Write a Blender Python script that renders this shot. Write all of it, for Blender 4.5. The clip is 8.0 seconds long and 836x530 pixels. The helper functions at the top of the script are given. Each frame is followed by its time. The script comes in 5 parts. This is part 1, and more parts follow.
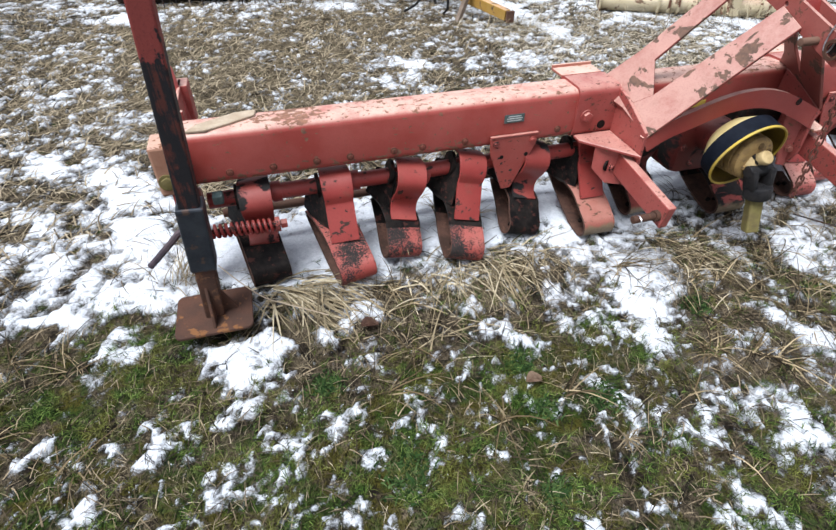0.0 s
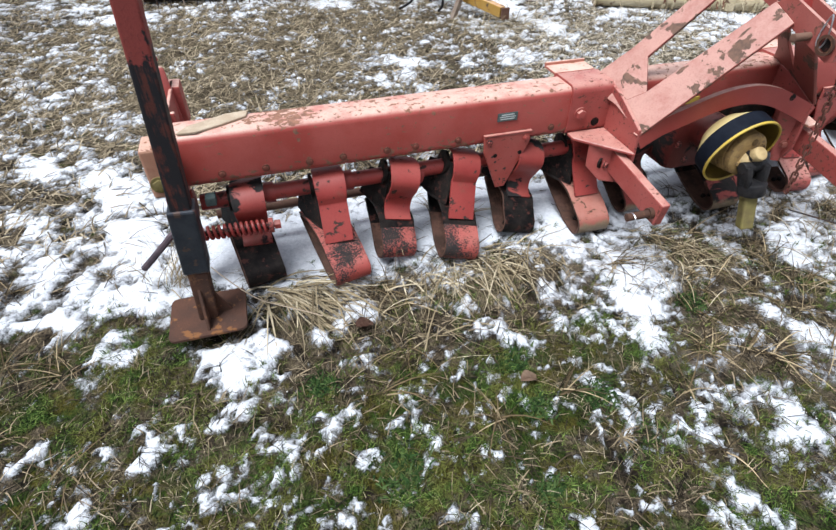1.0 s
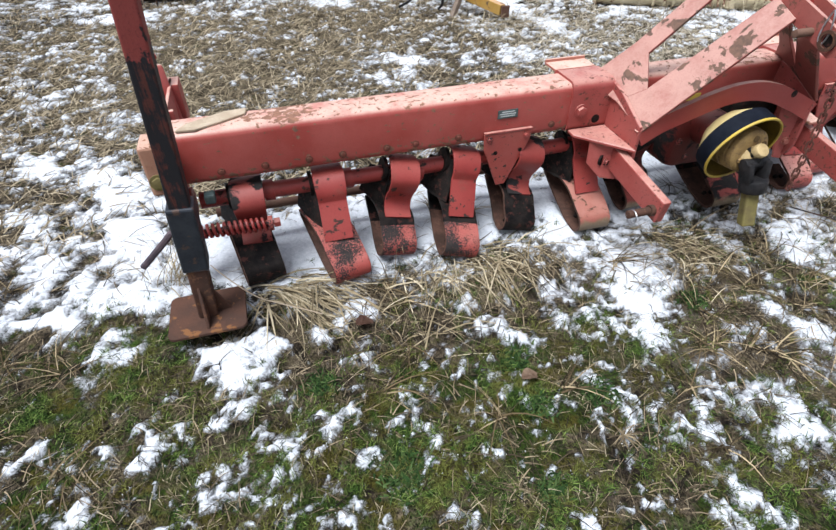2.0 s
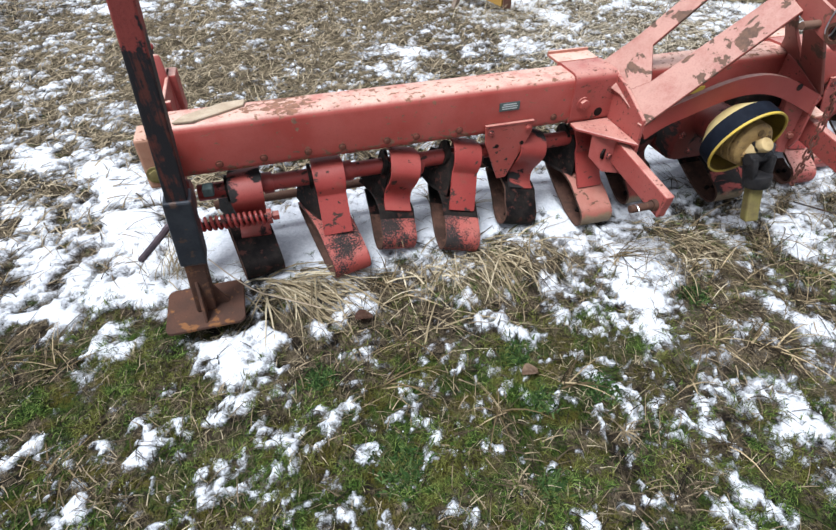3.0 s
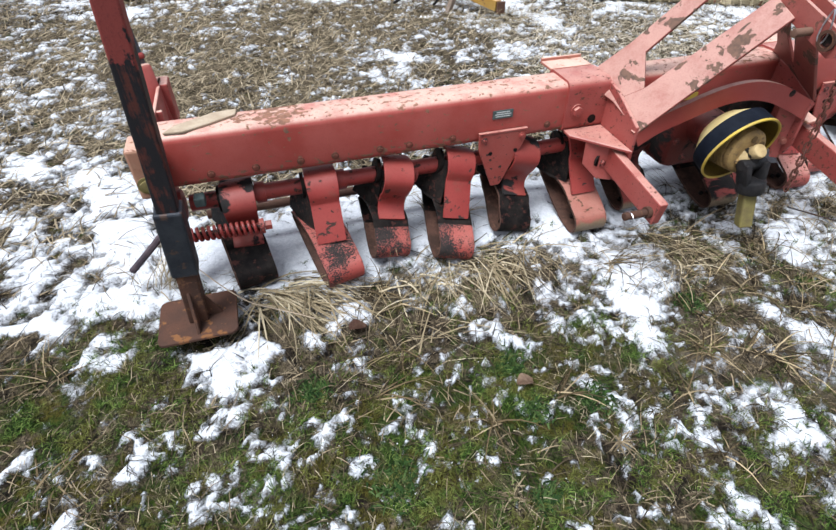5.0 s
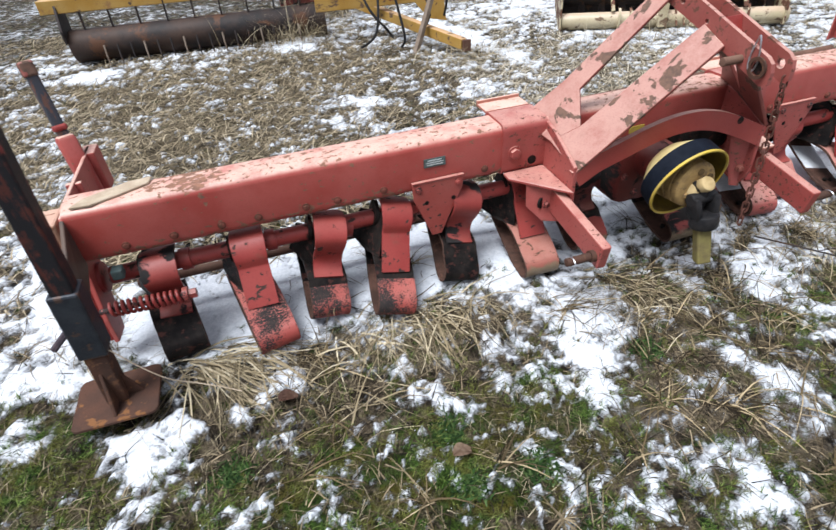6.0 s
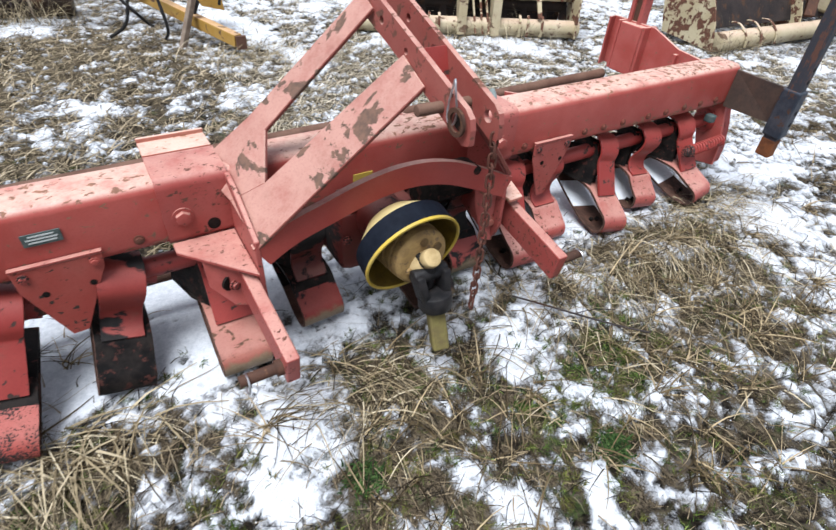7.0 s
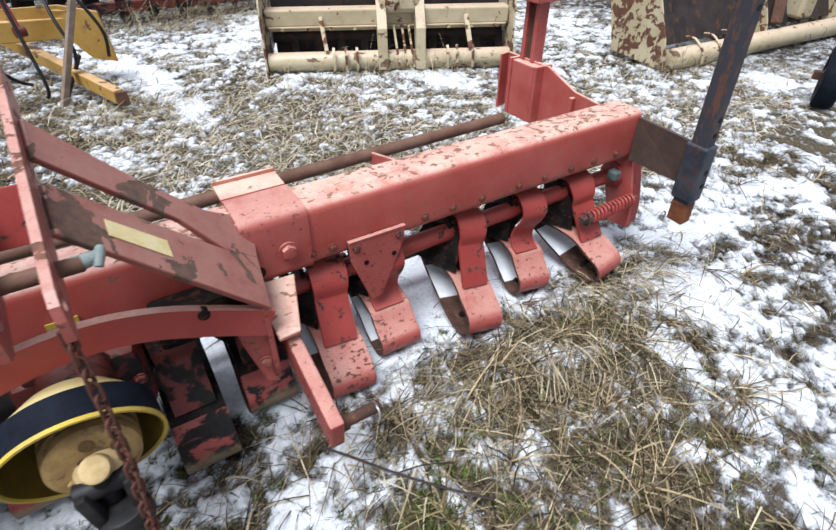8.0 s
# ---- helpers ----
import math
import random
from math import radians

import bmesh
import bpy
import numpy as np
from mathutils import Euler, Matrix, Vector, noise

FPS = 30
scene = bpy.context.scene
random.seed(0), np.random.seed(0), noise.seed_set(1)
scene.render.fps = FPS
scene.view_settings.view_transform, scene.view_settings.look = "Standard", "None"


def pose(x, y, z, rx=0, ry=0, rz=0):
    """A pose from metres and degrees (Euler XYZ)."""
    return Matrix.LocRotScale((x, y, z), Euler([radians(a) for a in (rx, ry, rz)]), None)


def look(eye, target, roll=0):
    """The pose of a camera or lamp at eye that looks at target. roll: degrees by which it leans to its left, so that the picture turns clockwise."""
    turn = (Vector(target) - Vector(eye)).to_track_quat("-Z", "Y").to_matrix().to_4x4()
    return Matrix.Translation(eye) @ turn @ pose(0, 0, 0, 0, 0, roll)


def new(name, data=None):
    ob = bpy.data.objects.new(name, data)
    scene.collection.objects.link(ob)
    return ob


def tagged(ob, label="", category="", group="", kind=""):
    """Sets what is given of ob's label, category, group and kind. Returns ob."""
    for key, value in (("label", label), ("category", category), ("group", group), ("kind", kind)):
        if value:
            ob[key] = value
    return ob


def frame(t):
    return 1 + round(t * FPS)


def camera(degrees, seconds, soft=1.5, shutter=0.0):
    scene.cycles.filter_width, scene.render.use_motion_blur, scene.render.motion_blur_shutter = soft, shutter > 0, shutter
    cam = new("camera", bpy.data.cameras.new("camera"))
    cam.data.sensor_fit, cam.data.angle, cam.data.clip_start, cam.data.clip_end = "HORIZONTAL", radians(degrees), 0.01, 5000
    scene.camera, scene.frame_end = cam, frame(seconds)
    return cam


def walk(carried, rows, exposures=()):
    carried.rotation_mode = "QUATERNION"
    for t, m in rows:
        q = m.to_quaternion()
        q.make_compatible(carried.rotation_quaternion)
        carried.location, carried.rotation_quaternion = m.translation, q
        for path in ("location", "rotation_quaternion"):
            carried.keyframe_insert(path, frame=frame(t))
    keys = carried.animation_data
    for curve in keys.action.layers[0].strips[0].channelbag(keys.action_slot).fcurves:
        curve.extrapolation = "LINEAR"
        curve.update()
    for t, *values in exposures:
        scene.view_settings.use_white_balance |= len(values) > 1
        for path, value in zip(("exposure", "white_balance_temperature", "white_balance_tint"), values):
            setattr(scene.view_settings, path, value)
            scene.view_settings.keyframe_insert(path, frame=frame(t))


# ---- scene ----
cam = camera(76.9, 8.0, shutter=0.12)
PATH = [
    (0, (-1.633, -1.629, 1.312), (-1.202, -0.164, 0.021), 0.4),
    (0.5, (-1.621, -1.633, 1.311), (-1.179, -0.171, 0.02), 0.2),
    (1, (-1.613, -1.627, 1.316), (-1.182, -0.169, 0.018), -0.1),
    (1.5, (-1.612, -1.628, 1.313), (-1.182, -0.169, 0.015), -0.3),
    (3, (-1.608, -1.611, 1.3), (-1.183, -0.17, -0.021), -0.0),
    (3.5, (-1.604, -1.606, 1.306), (-1.193, -0.174, -0.028), -0.6),
    (4, (-1.599, -1.607, 1.308), (-1.184, -0.175, -0.026), -0.6),
    (5.5, (-1.577, -1.573, 1.312), (-1.125, -0.097, 0.04), -0.4),
    (6, (-1.302, -1.543, 1.308), (-0.885, -0.016, 0.085), -4.5),
    (6.5, (-0.953, -1.457, 1.285), (-0.368, -0.006, 0.038), -2.8),
    (6.8, (-0.738, -1.32, 1.228), (0.066, 0.032, -0.007), 2.1),
    (7, (-0.608, -1.234, 1.232), (0.266, 0.059, -0.02), 4.5),
    (7.2, (-0.451, -1.181, 1.245), (0.44, 0.067, -0.039), 2.2),
    (7.4, (-0.262, -1.154, 1.232), (0.625, 0.11, -0.038), -0.5),
    (7.5, (-0.179, -1.171, 1.217), (0.681, 0.173, 0.012), -1.0),
    (7.6, (-0.077, -1.142, 1.241), (0.782, 0.155, -0.016), 0.7),
    (7.8, (0.066, -1.131, 1.248), (0.91, 0.204, 0.022), 0.0),
    (8, (0.217, -1.105, 1.25), (1.059, 0.243, 0.036), 0.3),
]
walk(cam, [(t, look(e, g, r)) for t, e, g, r in PATH])

# ---- world and light: an overcast winter day ----
world = bpy.data.worlds.new("overcast_sky")
scene.world = world
world.use_nodes = True
wn, wl = world.node_tree.nodes, world.node_tree.links
sky = wn.new("ShaderNodeTexSky")
sky.sky_type = "NISHITA"
sky.sun_disc = False
sky.sun_elevation, sky.sun_rotation = radians(67), radians(-116)
sky.dust_density, sky.air_density, sky.ozone_density = 4.0, 1.0, 1.0
grey = wn.new("ShaderNodeHueSaturation")
grey.inputs["Saturation"].default_value = 0.35
wl.new(sky.outputs[0], grey.inputs["Color"])
cloud = wn.new("ShaderNodeMix")
cloud.data_type = "RGBA"
cloud.inputs[0].default_value = 0.6
cloud.inputs[7].default_value = (4.65, 5.05, 6.15, 1.0)
wl.new(grey.outputs[0], cloud.inputs[6])
wl.new(cloud.outputs[2], wn["Background"].inputs["Color"])
wn["Background"].inputs["Strength"].default_value = 0.072
sun = new("sun", bpy.data.lights.new("sun", "SUN"))
sun.data.energy, sun.data.angle, sun.data.color = 3.0, radians(32), (0.92, 0.965, 1.03)
sun.matrix_world = look((-2.3, -1.1, 6.0), (0, 0, 0))
scene.view_settings.exposure = 0.955


# ---- materials ----
class Mat:
    """A node material with short helpers."""

    def __init__(self, name, rough=0.6, metal=0.0):
        self.m = bpy.data.materials.new(name)
        self.m.use_nodes = True
        self.n, self.l = self.m.node_tree.nodes, self.m.node_tree.links
        self.b = self.n["Principled BSDF"]
        self.b.inputs["Roughness"].default_value, self.b.inputs["Metallic"].default_value = rough, metal
        self.co = self.n.new("ShaderNodeNewGeometry").outputs["Position"]

    def noise(self, scale, detail=5, rough=0.6, stretch=None, dist=0.0):
        t = self.n.new("ShaderNodeTexNoise")
        t.inputs["Scale"].default_value, t.inputs["Detail"].default_value = scale, detail
        t.inputs["Roughness"].default_value, t.inputs["Distortion"].default_value = rough, dist
        co = self.co
        if stretch:
            v = self.n.new("ShaderNodeVectorMath")
            v.operation = "MULTIPLY"
            v.inputs[1].default_value = stretch
            self.l.new(co, v.inputs[0])
            co = v.outputs[0]
        self.l.new(co, t.inputs["Vector"])
        return t.outputs[0]

    def band(self, value, lo, hi):
        r = self.n.new("ShaderNodeMapRange")
        r.interpolation_type = "SMOOTHSTEP"
        r.inputs[1].default_value, r.inputs[2].default_value = lo, hi
        self.l.new(value, r.inputs[0])
        return r.outputs[0]

    def mix(self, fac, a, b):
        x = self.n.new("ShaderNodeMix")
        x.data_type = "RGBA"
        self.set(x.inputs[0], fac)
        self.set(x.inputs[6], a)
        self.set(x.inputs[7], b)
        return x.outputs[2]

    def math(self, op, a, b=0.0):
        x = self.n.new("ShaderNodeMath")
        x.operation = op
        self.set(x.inputs[0], a)
        self.set(x.inputs[1], b)
        return x.outputs[0]

    def set(self, socket, v):
        if isinstance(v, bpy.types.NodeSocket):
            self.l.new(v, socket)
        elif isinstance(v, tuple):
            socket.default_value = (*v, 1.0)
        else:
            socket.default_value = v

    def attribute(self, name):
        a = self.n.new("ShaderNodeAttribute")
        a.attribute_name = name
        return a.outputs["Fac"]

    def island(self):
        return self.n.new("ShaderNodeNewGeometry").outputs["Random Per Island"]

    def finish(self, color, rough=None, bump=None, strength=0.3, distance=0.002, metal=None):
        self.set(self.b.inputs["Base Color"], color)
        if rough is not None:
            self.set(self.b.inputs["Roughness"], rough)
        if metal is not None:
            self.set(self.b.inputs["Metallic"], metal)
        if bump is not None:
            k = self.n.new("ShaderNodeBump")
            k.inputs["Strength"].default_value, k.inputs["Distance"].default_value = strength, distance
            self.l.new(bump, k.inputs["Height"])
            self.l.new(k.outputs[0], self.b.inputs["Normal"])
        return self.m


def paint(name, base, faded, chip_lo, chip_hi, under=(0.125, 0.08, 0.066), scale=22.0, grime=0.35, gloss=0.45, coat=0.14, big_scale=2.3, big_gain=0.28, sky_film=0.55, low_edge=None, wear_top=0.0, peeled=(), mud=None):
    """Old enamel: faded in clouds, chipped down to dull rust and primer; skylight is painted in as a pale, dusty tint
    on upward faces.
    """
    k = Mat(name)
    cloud = k.noise(5.0, 4)
    fine = k.noise(180.0, 3)
    big = k.noise(big_scale, 3)
    chips = k.math("ADD", k.noise(scale, 7, 0.62, (0.75, 1.0, 1.0), 0.4), k.math("MULTIPLY", k.math("SUBTRACT", big, 0.5), big_gain))
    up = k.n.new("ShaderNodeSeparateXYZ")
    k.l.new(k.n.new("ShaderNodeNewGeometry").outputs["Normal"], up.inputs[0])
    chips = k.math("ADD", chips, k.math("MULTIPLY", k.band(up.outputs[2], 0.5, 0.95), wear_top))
    if low_edge:
        at = k.n.new("ShaderNodeSeparateXYZ")
        k.l.new(k.co, at.inputs[0])
        chips = k.math("ADD", chips, k.math("MULTIPLY", k.math("MULTIPLY", k.band(at.outputs[0], -0.5, 0.9), k.band(up.outputs[2], 0.5, 0.95)), 0.034))
        chips = k.math("ADD", chips, k.math("MULTIPLY", k.math("SUBTRACT", 1.0, k.band(at.outputs[2], low_edge + 0.012, low_edge + 0.060)), 0.10))
    for centre, reach in peeled:
        d = k.n.new("ShaderNodeVectorMath")
        d.operation = "DISTANCE"
        k.l.new(k.co, d.inputs[0])
        d.inputs[1].default_value = centre
        chips = k.math("ADD", chips, k.math("MULTIPLY", k.math("SUBTRACT", 1.0, k.band(d.outputs["Value"], reach * 0.4, reach)), 0.080))
    chip = k.band(chips, chip_lo, chip_hi)
    col = k.mix(k.band(cloud, 0.3, 0.7), base, faded)
    sky_dust = k.math("MULTIPLY", k.band(up.outputs[2], 0.35, 0.92), k.band(k.noise(12.0, 5, 0.7), 0.12, 0.62))
    # pale tint stands in for skylight on top, beyond any dusty layer
    col = k.mix(k.math("MULTIPLY", sky_dust, sky_film), col, (0.60, 0.405, 0.325))
    col = k.mix(k.math("MULTIPLY", k.band(fine, 0.45, 0.75), 0.22), col, (base[0] * 0.55, base[1] * 0.6, base[2] * 0.6))
    col = k.mix(k.math("MULTIPLY", k.band(k.noise(9.0, 6, 0.7), 0.55, 0.75), grime), col, (0.17, 0.065, 0.045))
    rust = k.mix(k.band(k.noise(60.0, 4), 0.35, 0.65), under, (under[0] * 1.6, under[1] * 1.45, under[2] * 1.35))
    k.b.inputs["Specular IOR Level"].default_value = 0.36
    k.set(k.b.inputs["Coat Weight"], k.math("MULTIPLY", k.math("SUBTRACT", 1.0, chip), coat))
    k.b.inputs["Coat Roughness"].default_value = 0.24
    col = k.mix(chip, col, rust)
    if mud:
        low = k.n.new("ShaderNodeSeparateXYZ")
        k.l.new(k.co, low.inputs[0])
        caked = k.math("ADD", low.outputs[2], k.math("MULTIPLY", k.math("SUBTRACT", k.noise(20.0, 5, 0.65), 0.5), 0.07))
        col = k.mix(k.math("SUBTRACT", 0.92, k.math("MULTIPLY", k.band(caked, mud, mud + 0.022), 0.92)), col, k.mix(fine, (0.10, 0.075, 0.042), (0.24, 0.185, 0.115)))
    rough = k.math("ADD", k.math("MULTIPLY", chip, 0.35), k.math("ADD", gloss, k.math("MULTIPLY", cloud, 0.15)))
    hgt = k.math("ADD", k.math("MULTIPLY", chip, -1.0), k.math("MULTIPLY", fine, 0.25))
    return k.finish(col, rough, hgt, 0.45, 0.0015)


def plain(name, a, b, scale, rough, metal=0.0, bump=0.3, speck=None, shine=None):
    """Two tones in clouds with grain, and specks of a third tone."""
    k = Mat(name, rough, metal)
    k.b.inputs["Specular IOR Level"].default_value = shine if shine is not None else (0.5 if rough < 0.5 else 0.2)
    col = k.mix(k.band(k.noise(scale, 6, 0.65), 0.35, 0.65), a, b)
    grain = k.noise(scale * 14, 4)
    col = k.mix(k.math("MULTIPLY", k.band(grain, 0.5, 0.75), 0.35), col, (a[0] * 0.5, a[1] * 0.5, a[2] * 0.5))
    if speck:
        col = k.mix(k.band(k.noise(scale * 2.2, 7, 0.65), 0.56, 0.62), col, speck)
    return k.finish(col, None, grain, bump, 0.002)


RED = paint("red_enamel", (0.325, 0.053, 0.042), (0.405, 0.098, 0.083), 0.630, 0.640, (0.165, 0.085, 0.058), scale=52.0, gloss=0.50, coat=0.15, sky_film=0.85, wear_top=0.043)
RED_BEAM = paint("red_enamel_beam", (0.32, 0.047, 0.036), (0.39, 0.085, 0.069), 0.630, 0.640, (0.165, 0.088, 0.060), scale=48.0, gloss=0.50, coat=0.14, sky_film=0.9, low_edge=0.385, wear_top=0.043, peeled=(((-1.64, 0.09, 0.57), 0.12), ((-1.54, 0.06, 0.57), 0.10)))
RED_CHIPPED = paint("red_enamel_chipped", (0.285, 0.046, 0.038), (0.335, 0.082, 0.069), 0.622, 0.634, (0.085, 0.036, 0.026), scale=78.0, gloss=0.42, sky_film=0.45)
RED_PEELED = paint("red_enamel_peeled", (0.22, 0.051, 0.039), (0.285, 0.091, 0.072), 0.555, 0.564, (0.092, 0.057, 0.043), scale=8.0, big_gain=0.36, big_scale=3.0, gloss=0.5, sky_film=0.72, coat=0.08)
RED_ARCH = paint("red_enamel_arch", (0.285, 0.040, 0.032), (0.34, 0.064, 0.050), 0.675, 0.69, (0.09, 0.04, 0.03), scale=40.0, gloss=0.5, sky_film=0.7, coat=0.15)
RED_GUARD = paint("red_enamel_guard", (0.285, 0.044, 0.034), (0.335, 0.079, 0.062), 0.632, 0.644, (0.030, 0.022, 0.018), scale=60.0, gloss=0.42, sky_film=0.45, low_edge=0.205)
RED_DUSTY = paint("red_enamel_dusty", (0.36, 0.12, 0.085), (0.46, 0.21, 0.15), 0.600, 0.625, (0.20, 0.11, 0.07), scale=26.0, gloss=0.55, sky_film=1.0, coat=0.05)
RED_MAST = paint("red_enamel_mast", (0.25, 0.052, 0.042), (0.31, 0.092, 0.074), 0.585, 0.60, (0.105, 0.048, 0.034), scale=34.0, gloss=0.45, sky_film=0.5, coat=0.2)
FLANGE_TAN = paint("flange_enamel_rusted", (0.33, 0.15, 0.095), (0.40, 0.25, 0.165), 0.545, 0.575, (0.16, 0.075, 0.045), scale=24.0, gloss=0.6, sky_film=0.5, coat=0.0)
# deep red, darkened further to carry the shade under the beam
RED_DEEP = paint("red_enamel_sheltered", (0.225, 0.024, 0.020), (0.28, 0.041, 0.034), 0.610, 0.632, (0.040, 0.022, 0.018), grime=0.5, scale=34.0, big_scale=7.0, big_gain=0.36, coat=0.05, sky_film=0.06)
# shade under the arch is put into this dark red, with black patches
RED_SHADE_GRIMY = paint("red_enamel_grimy", (0.085, 0.014, 0.011), (0.13, 0.018, 0.014), 0.485, 0.55, (0.010, 0.009, 0.009), grime=0.6, scale=11.0, coat=0.05, sky_film=0.1)
# black patches and caked mud; the red is darkened for shade below the drive
RED_SHADE_PATCHY = paint("red_enamel_sooty", (0.20, 0.026, 0.021), (0.25, 0.040, 0.032), 0.515, 0.56, (0.010, 0.009, 0.009), grime=0.6, scale=9.0, coat=0.05, sky_film=0.05, mud=0.052)
RED_RUSSET = paint("red_enamel_russet", (0.24, 0.060, 0.042), (0.30, 0.095, 0.070), 0.555, 0.59, (0.085, 0.045, 0.028), grime=0.6, scale=18.0, big_scale=6.0, coat=0.05, sky_film=0.2, mud=0.058)
RED_WORN = paint("red_enamel_worn", (0.28, 0.045, 0.036), (0.34, 0.065, 0.052), 0.50, 0.53, (0.022, 0.018, 0.017), 230.0, 0.5, 0.5, coat=0.15, big_scale=8.0, big_gain=0.9, sky_film=0.12)
# near-black for dirty steel, and for the shade in gaps and cavities
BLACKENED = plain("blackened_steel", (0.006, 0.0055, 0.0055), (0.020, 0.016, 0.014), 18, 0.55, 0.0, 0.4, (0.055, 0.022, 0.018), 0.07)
RUST = plain("rusty_steel", (0.085, 0.040, 0.026), (0.055, 0.030, 0.022), 14, 0.8, 0.0, 0.5, (0.13, 0.062, 0.034))
FOOT_RUST = plain("brown_rust_plate", (0.080, 0.038, 0.025), (0.055, 0.030, 0.022), 10, 0.85, 0.0, 0.5, (0.17, 0.075, 0.030))
CHAIN_RUST = plain("red_brown_chain_rust", (0.115, 0.042, 0.029), (0.07, 0.030, 0.022), 60, 0.75, 0.0, 0.4)
RUST_TIP = plain("orange_rust", (0.20, 0.075, 0.03), (0.12, 0.048, 0.024), 22, 0.85, 0.0, 0.5)
RUST_PIPE = plain("brown_rusty_pipe", (0.10, 0.05, 0.035), (0.15, 0.085, 0.06), 10, 0.7, 0.0, 0.4)


def slid_post(name, dark, rust, red, bare_top):
    """Square post: paint rubbed off below where its sleeve slides, rust in upright streaks."""
    k = Mat(name, 0.6)
    k.b.inputs["Specular IOR Level"].default_value = 0.2
    at = k.n.new("ShaderNodeSeparateXYZ")
    k.l.new(k.co, at.inputs[0])
    streak = k.noise(60.0, 5, 0.65, (1.0, 1.0, 0.09))
    col = k.mix(k.band(k.math("ADD", k.math("MULTIPLY", streak, 0.6), k.math("MULTIPLY", k.noise(24.0, 6, 0.7), 0.4)), 0.50, 0.58), dark, rust)
    left = k.math("ADD", k.math("MULTIPLY", k.math("SUBTRACT", k.noise(17.0, 7, 0.65, (1.0, 1.0, 0.5)), 0.5), 2.6), k.band(at.outputs[2], bare_top - 0.12, bare_top + 0.16))
    col = k.mix(k.math("MULTIPLY", k.band(left, 0.50, 0.58), 0.95), col, red)
    grain = k.noise(190.0, 4)
    col = k.mix(k.math("MULTIPLY", k.band(grain, 0.5, 0.75), 0.3), col, (dark[0] * 0.6, dark[1] * 0.6, dark[2] * 0.6))
    return k.finish(col, None, grain, 0.35, 0.002)


POST = slid_post("rusted_post_paint", (0.016, 0.015, 0.017), (0.080, 0.026, 0.020), (0.205, 0.043, 0.036), 0.89)
LEVER_GREY = plain("grey_purple_steel", (0.050, 0.040, 0.050), (0.085, 0.062, 0.070), 30, 0.6, 0.2, 0.3)
BLUE_STEEL = plain("blue_grey_steel", (0.013, 0.017, 0.024), (0.030, 0.034, 0.042), 12, 0.45, 0.3, 0.3, (0.07, 0.04, 0.03))
POST_PALE = slid_post("weathered_post_paint", (0.045, 0.048, 0.058), (0.125, 0.062, 0.046), (0.085, 0.060, 0.055), 1.00)
BLUE_PALE = plain("weathered_blue_steel", (0.035, 0.045, 0.062), (0.075, 0.08, 0.095), 12, 0.5, 0.3, 0.3, (0.10, 0.055, 0.04))
BARE = plain("bare_steel_plate", (0.06, 0.050, 0.046), (0.11, 0.075, 0.058), 9, 0.5, 0.2, 0.3)
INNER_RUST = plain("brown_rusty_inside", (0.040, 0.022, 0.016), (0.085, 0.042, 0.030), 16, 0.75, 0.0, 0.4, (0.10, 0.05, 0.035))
SNOW = plain("caught_snow", (0.62, 0.64, 0.67), (0.72, 0.74, 0.77), 20, 0.8, 0.0, 0.5)
# muddy yellow, with the shade inside the cup mixed into the colour
INNER_YELLOW = plain("muddy_yellow_plastic", (0.13, 0.082, 0.009), (0.07, 0.043, 0.008), 12, 0.6, 0.0, 0.2)
CREAM_CONE = plain("dusty_cream_plastic", (0.52, 0.42, 0.20), (0.44, 0.34, 0.15), 14, 0.6, 0.0, 0.2)
YELLOW = plain("yellow_plastic", (0.50, 0.35, 0.05), (0.42, 0.31, 0.08), 12, 0.5, 0.0, 0.15)
CAP_PALE = plain("pale_dusty_casting", (0.46, 0.34, 0.17), (0.34, 0.24, 0.11), 30, 0.65, 0.0, 0.4)
DUSTY_YELLOW = plain("dusty_yellow_hub", (0.34, 0.22, 0.085), (0.23, 0.145, 0.06), 25, 0.65, 0.0, 0.4, (0.14, 0.09, 0.05))
HUB_DARK = plain("muddy_hub_recess", (0.13, 0.082, 0.035), (0.09, 0.055, 0.025), 40, 0.7)
RUBBER = plain("black_rubber", (0.006, 0.008, 0.013), (0.010, 0.013, 0.020), 20, 0.65, 0.0, 0.2, None, 0.06)
GREASE = plain("greasy_black_steel", (0.009, 0.009, 0.010), (0.022, 0.020, 0.020), 30, 0.45, 0.0, 0.4, None, 0.22)
OLIVE = plain("muddy_olive_shaft", (0.20, 0.17, 0.06), (0.14, 0.11, 0.05), 20, 0.75, 0.0, 0.4)
ZINC = plain("zinc_wire", (0.55, 0.56, 0.58), (0.45, 0.46, 0.48), 40, 0.3, 0.9, 0.1)
CREAM = paint("cream_enamel", (0.37, 0.305, 0.185), (0.45, 0.385, 0.26), 0.59, 0.63, (0.10, 0.065, 0.042), 13.0, grime=0.6, sky_film=0.5, coat=0.1)
CREAM_RUSTED = paint("cream_enamel_rusted", (0.40, 0.33, 0.20), (0.48, 0.42, 0.28), 0.50, 0.53, (0.085, 0.038, 0.024), 13.0, coat=0.1)
AMBER = paint("amber_enamel", (0.34, 0.185, 0.032), (0.40, 0.25, 0.07), 0.575, 0.63, (0.09, 0.06, 0.04), 11.0, grime=0.8, sky_film=0.4, coat=0.05, gloss=0.55)
DARK_IRON = plain("dark_iron", (0.018, 0.015, 0.015), (0.040, 0.030, 0.027), 5, 0.6, 0.0, 0.3, (0.065, 0.034, 0.020))
DRUM = plain("dark_drum_steel", (0.016, 0.014, 0.014), (0.050, 0.030, 0.022), 2.2, 0.6, 0.0, 0.3, (0.075, 0.034, 0.018))
BARK = plain("weathered_board", (0.33, 0.255, 0.18), (0.43, 0.35, 0.26), 16, 0.85, 0.0, 0.5)
